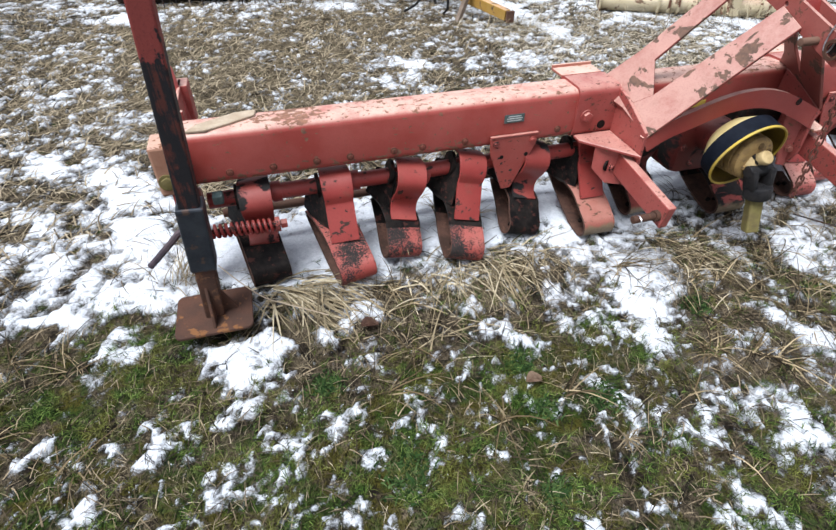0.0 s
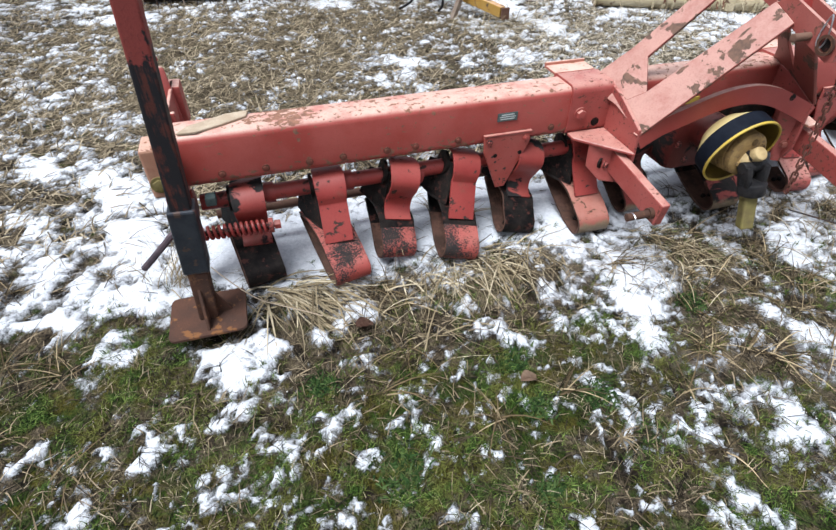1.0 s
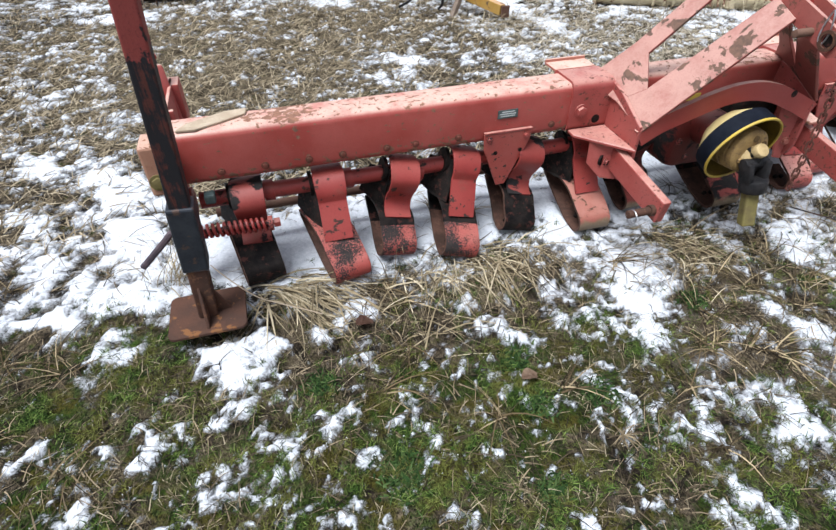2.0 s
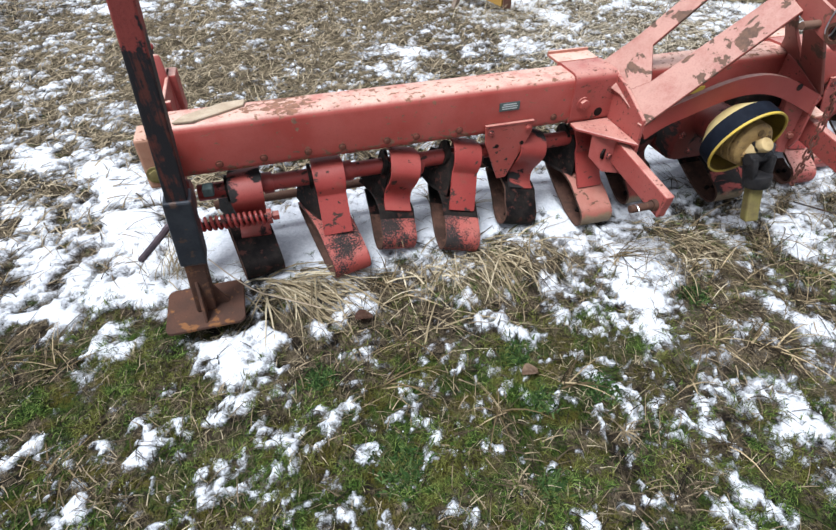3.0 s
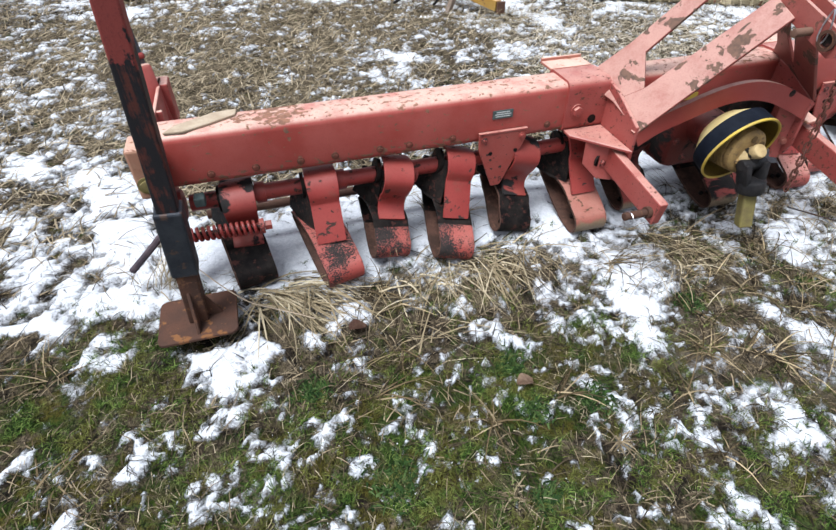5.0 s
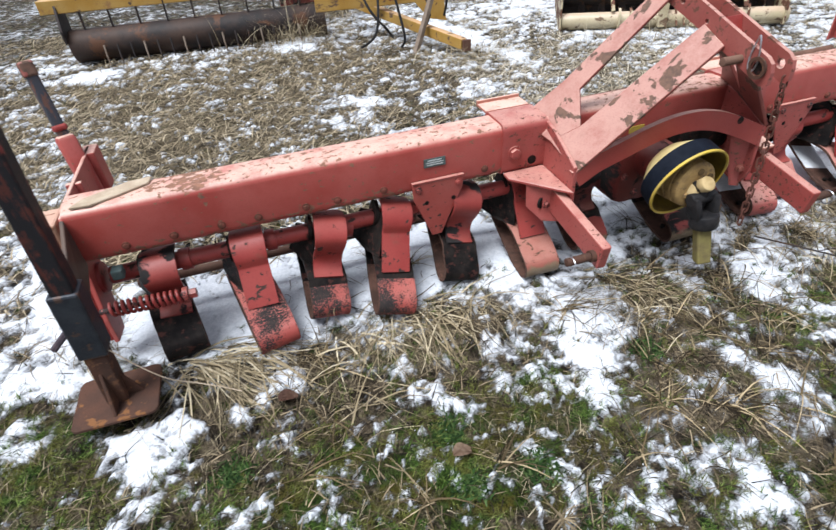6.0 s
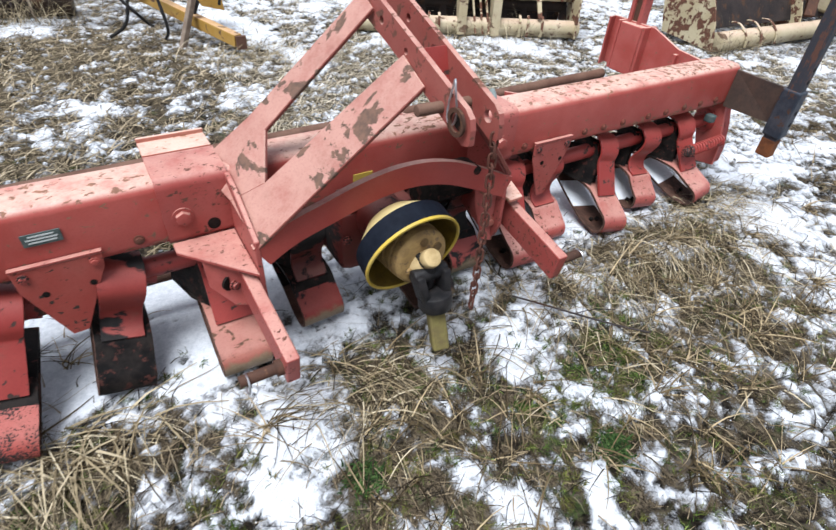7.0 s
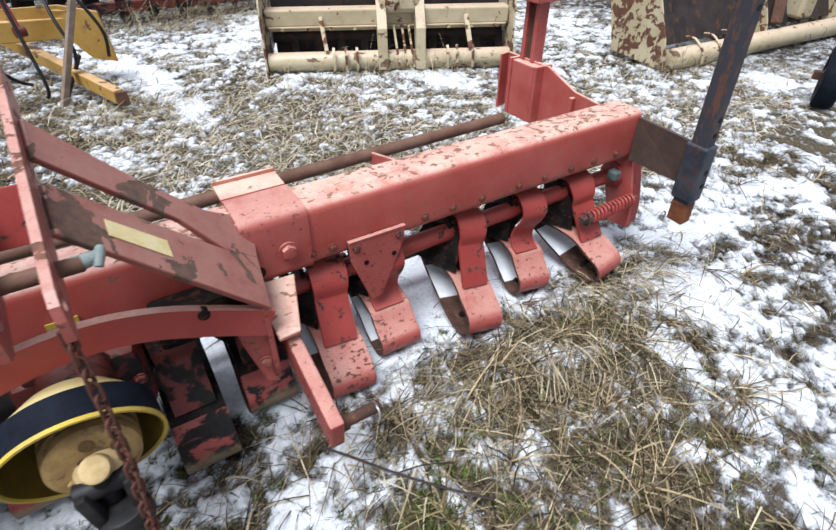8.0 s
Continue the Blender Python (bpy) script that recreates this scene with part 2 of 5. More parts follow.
TEAL = plain("teal_painted_block", (0.045, 0.075, 0.075), (0.09, 0.115, 0.11), 30, 0.6)
GREY_PLATE = plain("grey_green_plate", (0.07, 0.10, 0.095), (0.11, 0.135, 0.13), 60, 0.4, 0.3)
PIN_GREY = plain("pale_grey_green_pin", (0.15, 0.185, 0.18), (0.22, 0.25, 0.24), 40, 0.55)
BOLT_RUST = plain("rusty_red_bolt", (0.17, 0.050, 0.036), (0.10, 0.045, 0.030), 50, 0.7)
PALE = plain("pale_lettering", (0.45, 0.48, 0.46), (0.5, 0.52, 0.5), 60, 0.6)
STICKER = plain("faded_yellow_sticker", (0.62, 0.50, 0.22), (0.70, 0.60, 0.36), 30, 0.5)
HOSE = plain("black_hose", (0.014, 0.014, 0.015), (0.025, 0.024, 0.024), 25, 0.5)
WOOD_POST = plain("grey_weathered_wood", (0.16, 0.12, 0.09), (0.24, 0.19, 0.15), 12, 0.85, 0.0, 0.5)


# ---- mesh helpers ----
def part(name, bm, material, parent=None, label="", smooth=False):
    me = bpy.data.meshes.new(name)
    bmesh.ops.recalc_face_normals(bm, faces=bm.faces)
    bm.to_mesh(me)
    bm.free()
    me.materials.append(material)
    if smooth:
        me.set_sharp_from_angle(angle=radians(40))
        for p in me.polygons:
            p.use_smooth = True
    ob = new(name, me)
    ob.parent = parent
    if label:
        tagged(ob, label)
    return ob


def same_mesh(ob, m, parent=None):
    c = new(ob.name.split(".")[0], ob.data)
    c.parent = parent or ob.parent
    c.matrix_basis = m
    return c


def thing(name, place, label, category, group="", kind=""):
    ob = new(name)
    ob.location = place
    bpy.context.view_layer.update()
    return tagged(ob, label, category, group, kind)


def bevel(bm, geom_edges, r, seg=2):
    if r > 0:
        bmesh.ops.bevel(bm, geom=geom_edges, offset=r, segments=seg, affect="EDGES", profile=0.5)


def box(bm, c, s, r=0.003, m=None):
    t = bmesh.new()
    bmesh.ops.create_cube(t, size=1.0)
    bmesh.ops.scale(t, vec=s, verts=t.verts)
    bevel(t, t.edges[:], r, 2)
    bmesh.ops.transform(t, matrix=(Matrix.Translation(c) @ (m or Matrix())), verts=t.verts)
    join(bm, t)
    return bm


def join(bm, t):
    me = bpy.data.meshes.new("tmp")
    t.to_mesh(me)
    t.free()
    bm.from_mesh(me)
    bpy.data.meshes.remove(me)


def axis_matrix(p0, p1):
    d = Vector(p1) - Vector(p0)
    return Matrix.Translation((Vector(p0) + Vector(p1)) / 2) @ d.to_track_quat("Z", "Y").to_matrix().to_4x4()


def cyl(bm, p0, p1, r, seg=20, r2=None, r_bevel=0.0):
    t = bmesh.new()
    bmesh.ops.create_cone(t, cap_ends=True, segments=seg, radius1=r, radius2=r if r2 is None else r2, depth=(Vector(p1) - Vector(p0)).length)
    if r_bevel:
        bevel(t, [e for e in t.edges if len(e.link_faces) == 2 and any(len(f.verts) > 4 for f in e.link_faces)], r_bevel, 2)
    bmesh.ops.transform(t, matrix=axis_matrix(p0, p1), verts=t.verts)
    join(bm, t)
    return bm


def bar(bm, p0, p1, w, h, r=0.002, up=(0, 0, 1)):
    """A rectangular bar from p0 to p1: w across, h along up."""
    z = (Vector(p1) - Vector(p0)).normalized()
    x = Vector(up).cross(z).normalized()
    y = z.cross(x)
    t = bmesh.new()
    bmesh.ops.create_cube(t, size=1.0)
    bmesh.ops.scale(t, vec=(w, h, (Vector(p1) - Vector(p0)).length), verts=t.verts)
    bevel(t, t.edges[:], r, 2)
    m = Matrix((x, y, z)).transposed().to_4x4()
    bmesh.ops.transform(t, matrix=Matrix.Translation((Vector(p0) + Vector(p1)) / 2) @ m, verts=t.verts)
    join(bm, t)
    return bm


def prism(bm, pts, off, r=0.002):
    """A flat plate: the outline pts, thickened by the vector off."""
    t = bmesh.new()
    off = Vector(off)
    f = t.faces.new([t.verts.new(Vector(p) - off / 2) for p in pts])
    g = bmesh.ops.extrude_face_region(t, geom=[f])
    bmesh.ops.translate(t, vec=off, verts=[v for v in g["geom"] if isinstance(v, bmesh.types.BMVert)])
    bmesh.ops.recalc_face_normals(t, faces=t.faces)
    bevel(t, t.edges[:], r, 1)
    join(bm, t)
    return bm


def holed_plate(bm, pts, x, th, holes):
    """A plate in the plane of y and z at x, th thick, with round holes (y, z, r) cut right through."""
    t = bmesh.new()
    edges = []
    for loop in [pts] + [[(y + r * math.cos(2 * math.pi * k / 20), z + r * math.sin(2 * math.pi * k / 20)) for k in range(20)] for y, z, r in holes]:
        vs = [t.verts.new((x - th / 2, *p)) for p in loop]
        edges += [t.edges.new((vs[k], vs[(k + 1) % len(vs)])) for k in range(len(vs))]
    bmesh.ops.triangle_fill(t, edges=edges, use_beauty=True)
    g = bmesh.ops.extrude_face_region(t, geom=t.faces[:])
    bmesh.ops.translate(t, vec=(th, 0, 0), verts=[v for v in g["geom"] if isinstance(v, bmesh.types.BMVert)])
    bmesh.ops.recalc_face_normals(t, faces=t.faces)
    join(bm, t)
    return bm


def strap(bm, prof, x0, x1, th, r=0.002, flare=None):
    """A bent flat strap: the line prof in (y, z), th thick, from x0 to x1; flare widens it point by point."""
    n = len(prof)
    nor = []
    for i in range(n):
        a, b = prof[max(i - 1, 0)], prof[min(i + 1, n - 1)]
        d = Vector((b[0] - a[0], b[1] - a[1])).normalized()
        nor.append((-d[1], d[0]))
    t = bmesh.new()
    rings = []
    for i, (y, z) in enumerate(prof):
        fl = flare[i] if flare else 0.0
        u = (y + nor[i][0] * th / 2, z + nor[i][1] * th / 2)
        v = (y - nor[i][0] * th / 2, z - nor[i][1] * th / 2)
        rings.append([t.verts.new((x, *w)) for x, w in ((x0 - fl, u), (x1 + fl, u), (x1 + fl, v), (x0 - fl, v))])
    for a, b in zip(rings, rings[1:]):
        for i in range(4):
            t.faces.new((a[i], a[(i + 1) % 4], b[(i + 1) % 4], b[i]))
    t.faces.new(rings[0])
    t.faces.new(rings[-1][::-1])
    if r:
        bevel(t, [e for e in t.edges if abs(e.verts[0].co.x - e.verts[1].co.x) < 0.02], r, 1)
    join(bm, t)
    return bm


def curve_pts(pts, n):
    """A smooth line through pts (Catmull-Rom), n steps a span."""
    pts = [Vector(p) for p in pts]
    out = []
    for i in range(len(pts) - 1):
        p0, p1, p2, p3 = pts[max(i - 1, 0)], pts[i], pts[i + 1], pts[min(i + 2, len(pts) - 1)]
        for k in range(n):
            t = k / n
            out.append(0.5 * (2 * p1 + (p2 - p0) * t + (2 * p0 - 5 * p1 + 4 * p2 - p3) * t * t + (3 * p1 - p0 - 3 * p2 + p3) * t ** 3))
    out.append(pts[-1])
    return out


def tube(bm, pts, r, seg=8, closed=False):
    pts = [Vector(p) for p in pts]
    n = len(pts)
    rings = []
    x = None
    for i, p in enumerate(pts):
        a = pts[(i - 1) % n] if closed or i else p
        b = pts[(i + 1) % n] if closed or i < n - 1 else p
        d = (b - a).normalized()
        if x is None:
            x = d.orthogonal().normalized()
        x = (x - d * x.dot(d)).normalized()
        y = d.cross(x)
        rr = r[i] if isinstance(r, (list, tuple)) else r
        rings.append([bm.verts.new(p + (x * math.cos(q) + y * math.sin(q)) * rr) for q in (2 * math.pi * k / seg for k in range(seg))])
    for i in range(n if closed else n - 1):
        a, b = rings[i], rings[(i + 1) % n]
        for k in range(seg):
            bm.faces.new((a[k], a[(k + 1) % seg], b[(k + 1) % seg], b[k]))
    if not closed:
        bm.faces.new(rings[0][::-1])
        bm.faces.new(rings[-1])
    return bm


def lathe(bm, prof, p0, axis, seg=40):
    """Turns the line prof of (along, radius) round the axis from p0."""
    z = Vector(axis).normalized()
    x = z.orthogonal().normalized()
    y = z.cross(x)
    rings = []
    for a, r in prof:
        rings.append([bm.verts.new(Vector(p0) + z * a + (x * math.cos(q) + y * math.sin(q)) * r) for q in (2 * math.pi * k / seg for k in range(seg))])
    for a, b in zip(rings, rings[1:]):
        for k in range(seg):
            bm.faces.new((a[k], a[(k + 1) % seg], b[(k + 1) % seg], b[k]))
    return bm


def bolt_at(parent, p, axis, r, material, h=0.012, label=""):
    """A bolt with its washer, as a part of its own."""
    return part("bolt", hex_bolt(bmesh.new(), p, axis, r, h), material, parent, label, True)


def hole_at(parent, p, axis, r, label="dark drilled hole"):
    p, a = Vector(p), Vector(axis).normalized()
    return part("hole", cyl(bmesh.new(), p + a * 0.0012, p - a * 0.006, r, 16), BLACKENED, parent, label, True)


def hex_bolt(bm, p, axis, r, h=0.012):
    a = Vector(axis).normalized()
    p = Vector(p)
    cyl(bm, p, p + a * 0.004, r * 1.35, 16)
    cyl(bm, p + a * 0.003, p + a * h, r, 6, r_bevel=0.0015)
    return bm


# ---- the red tiller ----
tiller = thing("rotary_tiller", (0, 0, 0), "faded red rotary tiller with chipped paint standing on snowy grass", "farm implement")

# main beam: a rounded box tube
X0, X1, YB, Z0, Z1, RB = -1.93, 1.835, 0.14, 0.385, 0.565, 0.026


def rounded_profile(y0, y1, z0, z1, r, n=5):
    out = []
    for cy, cz, a in ((y1 - r, z1 - r, 0), (y0 + r, z1 - r, 90), (y0 + r, z0 + r, 180), (y1 - r, z0 + r, 270)):
        out += [(cy + r * math.cos(radians(a + 90 * k / n)), cz + r * math.sin(radians(a + 90 * k / n))) for k in range(n + 1)]
    return out


def box_tube(x0, x1, prof, steps=1):
    bm = bmesh.new()
    rings = [[bm.verts.new((x0 + (x1 - x0) * i / steps, y, z)) for y, z in prof] for i in range(steps + 1)]
    for a, b in zip(rings, rings[1:]):
        for k in range(len(prof)):
            bm.faces.new((a[k], a[(k + 1) % len(prof)], b[(k + 1) % len(prof)], b[k]))
    bm.faces.new(rings[0])
    bm.faces.new(rings[-1][::-1])
    return bm


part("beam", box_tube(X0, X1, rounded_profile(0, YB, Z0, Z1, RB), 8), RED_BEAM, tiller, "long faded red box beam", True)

bolt = bmesh.new()
hex_bolt(bolt, (0, 0, 0), (0, -1, 0), 0.0095, 0.009)
bolt = part("bolt", bolt, BOLT_RUST, tiller, "rust-brown hexagonal bolt", True)
bolt.location = (-1.80, 0, 0.424)
for x in (-1.66, -1.515, -1.40, -1.245, -1.14, -0.98, -0.61, 0.575, 0.635, 0.93, 1.03, 1.14, 1.29, 1.40, 1.52, 1.63, 1.74):
    same_mesh(bolt, Matrix.Translation((x, 0, 0.424)))

# shafts under the beam
bm = bmesh.new()
cyl(bm, (-1.90, 0.06, 0.292), (1.81, 0.06, 0.292), 0.029, 24)
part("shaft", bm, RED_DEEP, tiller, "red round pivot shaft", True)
bm = bmesh.new()
cyl(bm, (-1.88, 0.19, 0.150), (1.78, 0.19, 0.150), 0.017, 14)
part("rear_rod", bm, RUST_PIPE, tiller, "rusty brown rod", True)

# skid shoes: a bent strap hung on the shaft, welded to a folded shoe
LONG = [(0.095, 0.338), (0.055, 0.350), (0.012, 0.347), (-0.016, 0.325), (-0.031, 0.295), (-0.031, 0.268), (-0.034, 0.256), (-0.056, 0.218), (-0.079, 0.180), (-0.101, 0.142)]
SHORT = [(0.095, 0.338), (0.055, 0.350), (0.012, 0.347), (-0.020, 0.325), (-0.036, 0.295), (-0.026, 0.258), (-0.006, 0.225), (0.000, 0.195), (-0.008, 0.174), (-0.022, 0.159), (-0.044, 0.148)]


def shoe_profile(long):
    """The folded shoe in (y, z): from the rear end of its upper leg round the nose and back under to the rear."""
    n, r = (-0.155, 0.042) if long else (-0.078, 0.040)
    out = [(0.150, 0.140), (0.060, 0.158), (0.5 * n + 0.045, 0.155), (0.5 * n, 0.143), (0.75 * n, 0.122)]
    for k in range(10):
        a = radians(118 + 152 * k / 9)
        out.append((n + r * math.cos(a), 0.052 + r * math.sin(a)))
    return [(p.y, p.z) for p in curve_pts([(0, *q) for q in out + [(n * 0.5, 0.022), (0.040, 0.075), (0.145, 0.128)]], 2)]


def shoe_unit(long, red):
    """One skid: an Empty with its hanger strap, collars, web and folded shoe."""
    prof = curve_pts([(0, *p) for p in (LONG if long else SHORT)], 3)
    prof = [(p.y, p.z) for p in prof]
    unit = new("skid")
    unit.parent = tiller
    flare = [0.005 * math.sin(math.pi * min(1.0, i / (len(prof) * 0.5))) for i in range(len(prof))]
    part("hanger", strap(bmesh.new(), prof, -0.051, 0.051, 0.009, 0.0015, flare), {"sooty": RED_SHADE_GRIMY, "grim": RED_SHADE_GRIMY, "black": RED_SHADE_PATCHY}.get(red, RED_DEEP), unit, "", True)
    material = {"black": BLACKENED, "worn": RED_WORN, "red": RED_CHIPPED, "speckled": RED_WORN, "russet": RED_RUSSET, "grim": RED_SHADE_PATCHY, "sooty": RED_SHADE_PATCHY}[red]
    bm = strap(bmesh.new(), shoe_profile(long), -0.069, 0.069, 0.010, 0.0015)
    cy, cz = (-0.06, 0.085) if long else (-0.02, 0.085)
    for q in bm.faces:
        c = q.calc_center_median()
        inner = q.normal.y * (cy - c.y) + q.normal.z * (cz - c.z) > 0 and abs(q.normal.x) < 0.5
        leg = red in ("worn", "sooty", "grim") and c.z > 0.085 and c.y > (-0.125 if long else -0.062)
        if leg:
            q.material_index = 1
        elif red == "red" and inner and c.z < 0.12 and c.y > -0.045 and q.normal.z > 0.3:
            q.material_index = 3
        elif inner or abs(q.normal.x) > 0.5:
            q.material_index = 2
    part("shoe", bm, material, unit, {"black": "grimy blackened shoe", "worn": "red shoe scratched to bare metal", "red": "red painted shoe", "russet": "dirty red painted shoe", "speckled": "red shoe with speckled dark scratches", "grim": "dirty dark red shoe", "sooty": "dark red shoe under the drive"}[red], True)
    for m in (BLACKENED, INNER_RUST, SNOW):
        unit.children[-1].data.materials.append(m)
    part("collar", cyl(bmesh.new(), (-0.068, 0.06, 0.292), (-0.056, 0.06, 0.292), 0.047, 20), BLACKENED, unit, "", True)
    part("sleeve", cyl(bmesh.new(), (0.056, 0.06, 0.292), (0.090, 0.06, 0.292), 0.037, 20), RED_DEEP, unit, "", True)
    y = -0.050 if long else 0.006
    web = [(-0.018, 0.10, 0.325), (-0.018, 0.015, 0.325), (-0.018, -0.010, 0.285), (-0.018, y + 0.022, 0.215), (-0.018, y + 0.016, 0.166), (-0.018, 0.110, 0.158)]
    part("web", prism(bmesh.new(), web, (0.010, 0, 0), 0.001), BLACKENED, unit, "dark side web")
    # added plate, turned forward, keeps the gap beside the hanger black
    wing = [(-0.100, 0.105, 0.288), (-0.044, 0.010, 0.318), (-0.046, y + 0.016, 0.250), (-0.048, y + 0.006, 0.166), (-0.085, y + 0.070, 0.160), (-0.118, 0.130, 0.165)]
    part("wing", prism(bmesh.new(), wing, (0.004, 0.0025, 0), 0.001), BLACKENED, unit, "added black plate in the gap beside the hanger")
    n = -0.155 if long else -0.078
    bm = bmesh.new()
    for x in (-0.022, 0.014):
        cyl(bm, (x, n * 0.62, 0.024), (x, n * 0.62 - 0.004, 0.034), 0.009, 12)
    part("rivet", bm, BLACKENED, unit, "", True)
    return unit


# x at the shaft, y, lean and turn of the shoe in degrees, finish; worn bushings let some hang askew
SKIDS = (
    (-1.740, 0, 0, 12, "black"), (-1.458, 0, 0, 13, "speckled"), (-1.190, 0, 13, 5, "worn"), (-0.953, 0, 15, -3, "worn"), (-0.685, 0.012, 14, 0, "black"),
    (-0.440, 0.020, 1, 0, "russet"), (-0.180, 0.026, 0, 3, "grim"), (0.185, 0.01, 0, 0, "sooty"), (0.390, 0.028, 3, 0, "grim"), (0.615, 0.028, 6, 0, "red"),
    (0.800, 0.028, 2, 0, "red"), (1.115, 0.028, 12, -3, "red"), (1.375, 0.028, 8, -3, "red"), (1.615, 0.028, -2, 8, "red"),
)
SEAM = Matrix.Translation((0, -0.08, 0))
PIVOT = Matrix.Translation((0, 0.06, 0.292))
shoe_kinds = {}
for i, (x, y, lean, turn, red) in enumerate(SKIDS):
    kind = (i % 2 == 1, red)
    if kind not in shoe_kinds:
        shoe_kinds[kind] = unit = shoe_unit(*kind)
    else:
        unit = new("skid")
        unit.parent = tiller
        for o in shoe_kinds[kind].children:
            same_mesh(o, Matrix(), unit)
    for o in unit.children:
        if o.name.split(".")[0] in ("shoe", "rivet"):
            o.matrix_basis = SEAM @ Matrix.Rotation(radians(turn), 4, "Z") @ SEAM.inverted()
    unit.matrix_basis = Matrix.Translation((x, y, 0)) @ PIVOT @ Matrix.Rotation(radians(lean), 4, "Y") @ PIVOT.inverted()

# triangular guard plates on the beam
for x0, x1, tip in ((-0.884, -0.694, -0.805), (0.676, 0.856, 0.750)):
    g = new("guard_plate")
    g.parent = tiller
    y = -0.010
    part("plate", prism(bmesh.new(), [(x0, y, 0.424), (x1, y, 0.424), (x1 - 0.004, y, 0.385), (tip + 0.022, y, 0.205), (tip - 0.014, y, 0.203), (x0 + 0.004, y, 0.36)], (0, 0.008, 0)), RED_GUARD if x0 < 0 else RED_CHIPPED, g)
    part("rib", box(bmesh.new(), ((x0 + x1) / 2, -0.010, 0.428), (x1 - x0, 0.014, 0.005), 0.001), RED_CHIPPED, g)
    for x in (x0 + 0.022, x1 - 0.022):
        bolt_at(g, (x, -0.014, 0.402), (0, -1, 0), 0.009, RED_WORN, 0.008)
    for x in (x0 + 0.05, x1 - 0.04):
        hole_at(g, (x, -0.014, 0.345), (0, -1, 0), 0.008)

# rating plate
tag = new("rating_plate")
tag.parent = tiller
part("plate", box(bmesh.new(), (-0.795, -0.003, 0.490), (0.078, 0.003, 0.032), 0.001), GREY_PLATE, tag, "small grey-green rating plate")
for dz, w in ((0.009, 0.05), (0.001, 0.062), (-0.007, 0.056)):
    part("writing", box(bmesh.new(), (-0.795, -0.0052, 0.490 + dz), (w, 0.001, 0.0035), 0.0), PALE, tag)

# saddles that wrap the beam, with a raised strip behind
for s, xa, xb in ((-1, -0.545, -0.375), (1, 0.575, 0.405)):
    lo, hi = min(xa, xb), max(xa, xb)
    d = new("saddle")
    d.parent = tiller
    part("wrap", box_tube(lo, hi, rounded_profile(-0.009, YB + 0.009, Z0 - 0.004, Z1 + 0.009, RB + 0.004)), RED_CHIPPED, d, "", True)
    bm = bmesh.new()
    box(bm, ((lo + hi) / 2, 0.185, 0.566), (hi - lo, 0.09, 0.010), 0.002)
    box(bm, ((lo + hi) / 2, 0.224, 0.573), (hi - lo, 0.010, 0.018), 0.002)
    part("strip", bm, RED_DUSTY, d, "strip faded to dusty tan")
    bolt_at(d, (-0.5 if s < 0 else 0.512, -0.009, 0.465), (0, -1, 0), 0.019, RED_CHIPPED, 0.017, "large hexagonal bolt")
    hole_at(d, (s * 0.43, -0.009, 0.425), (0, -1, 0), 0.017)

# headstock: cheeks, shelves, lower link arms, pins
XC = 0.02
for s in (-1, 1):
    xk = -0.375 if s < 0 else 0.412
    h = new("lower_hitch")
    h.parent = tiller
    xp = xk if s < 0 else 0.386
    cheek = [(xp, -0.004, 0.56), (xp, -0.06, 0.545), (xp, -0.205, 0.472), (xp, -0.210, 0.29), (xp, -0.19, 0.24), (xp, -0.13, 0.23), (xp, -0.004, 0.27)]
    part("cheek_plate", prism(bmesh.new(), cheek, (0.013, 0, 0)), RED_CHIPPED, h)
    if s < 0:
        shelf = [(xk - 0.008, -0.222, 0.385), (xk - 0.165, -0.05, 0.388), (xk - 0.165, -0.010, 0.390), (xk - 0.008, -0.010, 0.390)]
    else:
        shelf = [(0.400, -0.222, 0.385), (0.452, -0.219, 0.385), (0.515, -0.014, 0.388), (0.400, -0.010, 0.390)]
    part("shelf_gusset", prism(bmesh.new(), shelf, (0, 0, 0.011)), RED_CHIPPED if s < 0 else RED_DUSTY, h)
    xs = xk + s * 0.010
    if s < 0:
        slot = [(xs, -0.150, 0.382), (xs - 0.105, -0.090, 0.382), (xs - 0.100, -0.090, 0.290), (xs - 0.050, -0.125, 0.235), (xs, -0.150, 0.235)]
    else:
        slot = [(0.387, -0.178, 0.430), (0.318, -0.145, 0.430), (0.330, -0.148, 0.345), (0.362, -0.164, 0.215), (0.387, -0.178, 0.215)]
    part("bracket", prism(bmesh.new(), slot, (s * 0.006, -0.009, 0.0)), RED, h)
    part("link_arm", bar(bmesh.new(), (xk + s * 0.026, -0.10, 0.330), (xk + s * 0.018, -0.445, 0.272), 0.034, 0.092, 0.005), RED_CHIPPED, h, "thick red lower link arm")
    bm = bmesh.new()
    px, py, pz = xk + s * 0.02, -0.415, 0.268
    cyl(bm, (px, py, pz), (px + s * 0.115, py, pz), 0.014, 18, r_bevel=0.002)
    cyl(bm, (px + s * 0.015, py, pz), (px + s * 0.032, py, pz), 0.020, 18)
    part("pin", bm, RUST, h, "rusty hitch pin", True)
    ring = [(px + s * 0.100 + 0.003 * math.sin(a), py - 0.006 + 0.024 * math.cos(a), pz - 0.008 + 0.024 * math.sin(a)) for a in (2 * math.pi * k / 20 for k in range(20))]
    part("linch_ring", tube(bmesh.new(), ring, 0.0022, 6, True), ZINC, h, "bright linch pin ring", True)
    if s > 0:
        bolt_at(h, (0.369, -0.178, 0.296), (-0.3, -1, 0), 0.012, RED_RUSSET, 0.014)
        continue
    hole_at(h, (xs + s * 0.055, -0.1235, 0.310), (-s * 0.50, -1, 0), 0.022, "dark oblong slot")
    bolt_at(h, (xs + s * 0.047, -0.1300, 0.306), (-s * 0.50, -1, 0), 0.011, RED_WORN, 0.014)


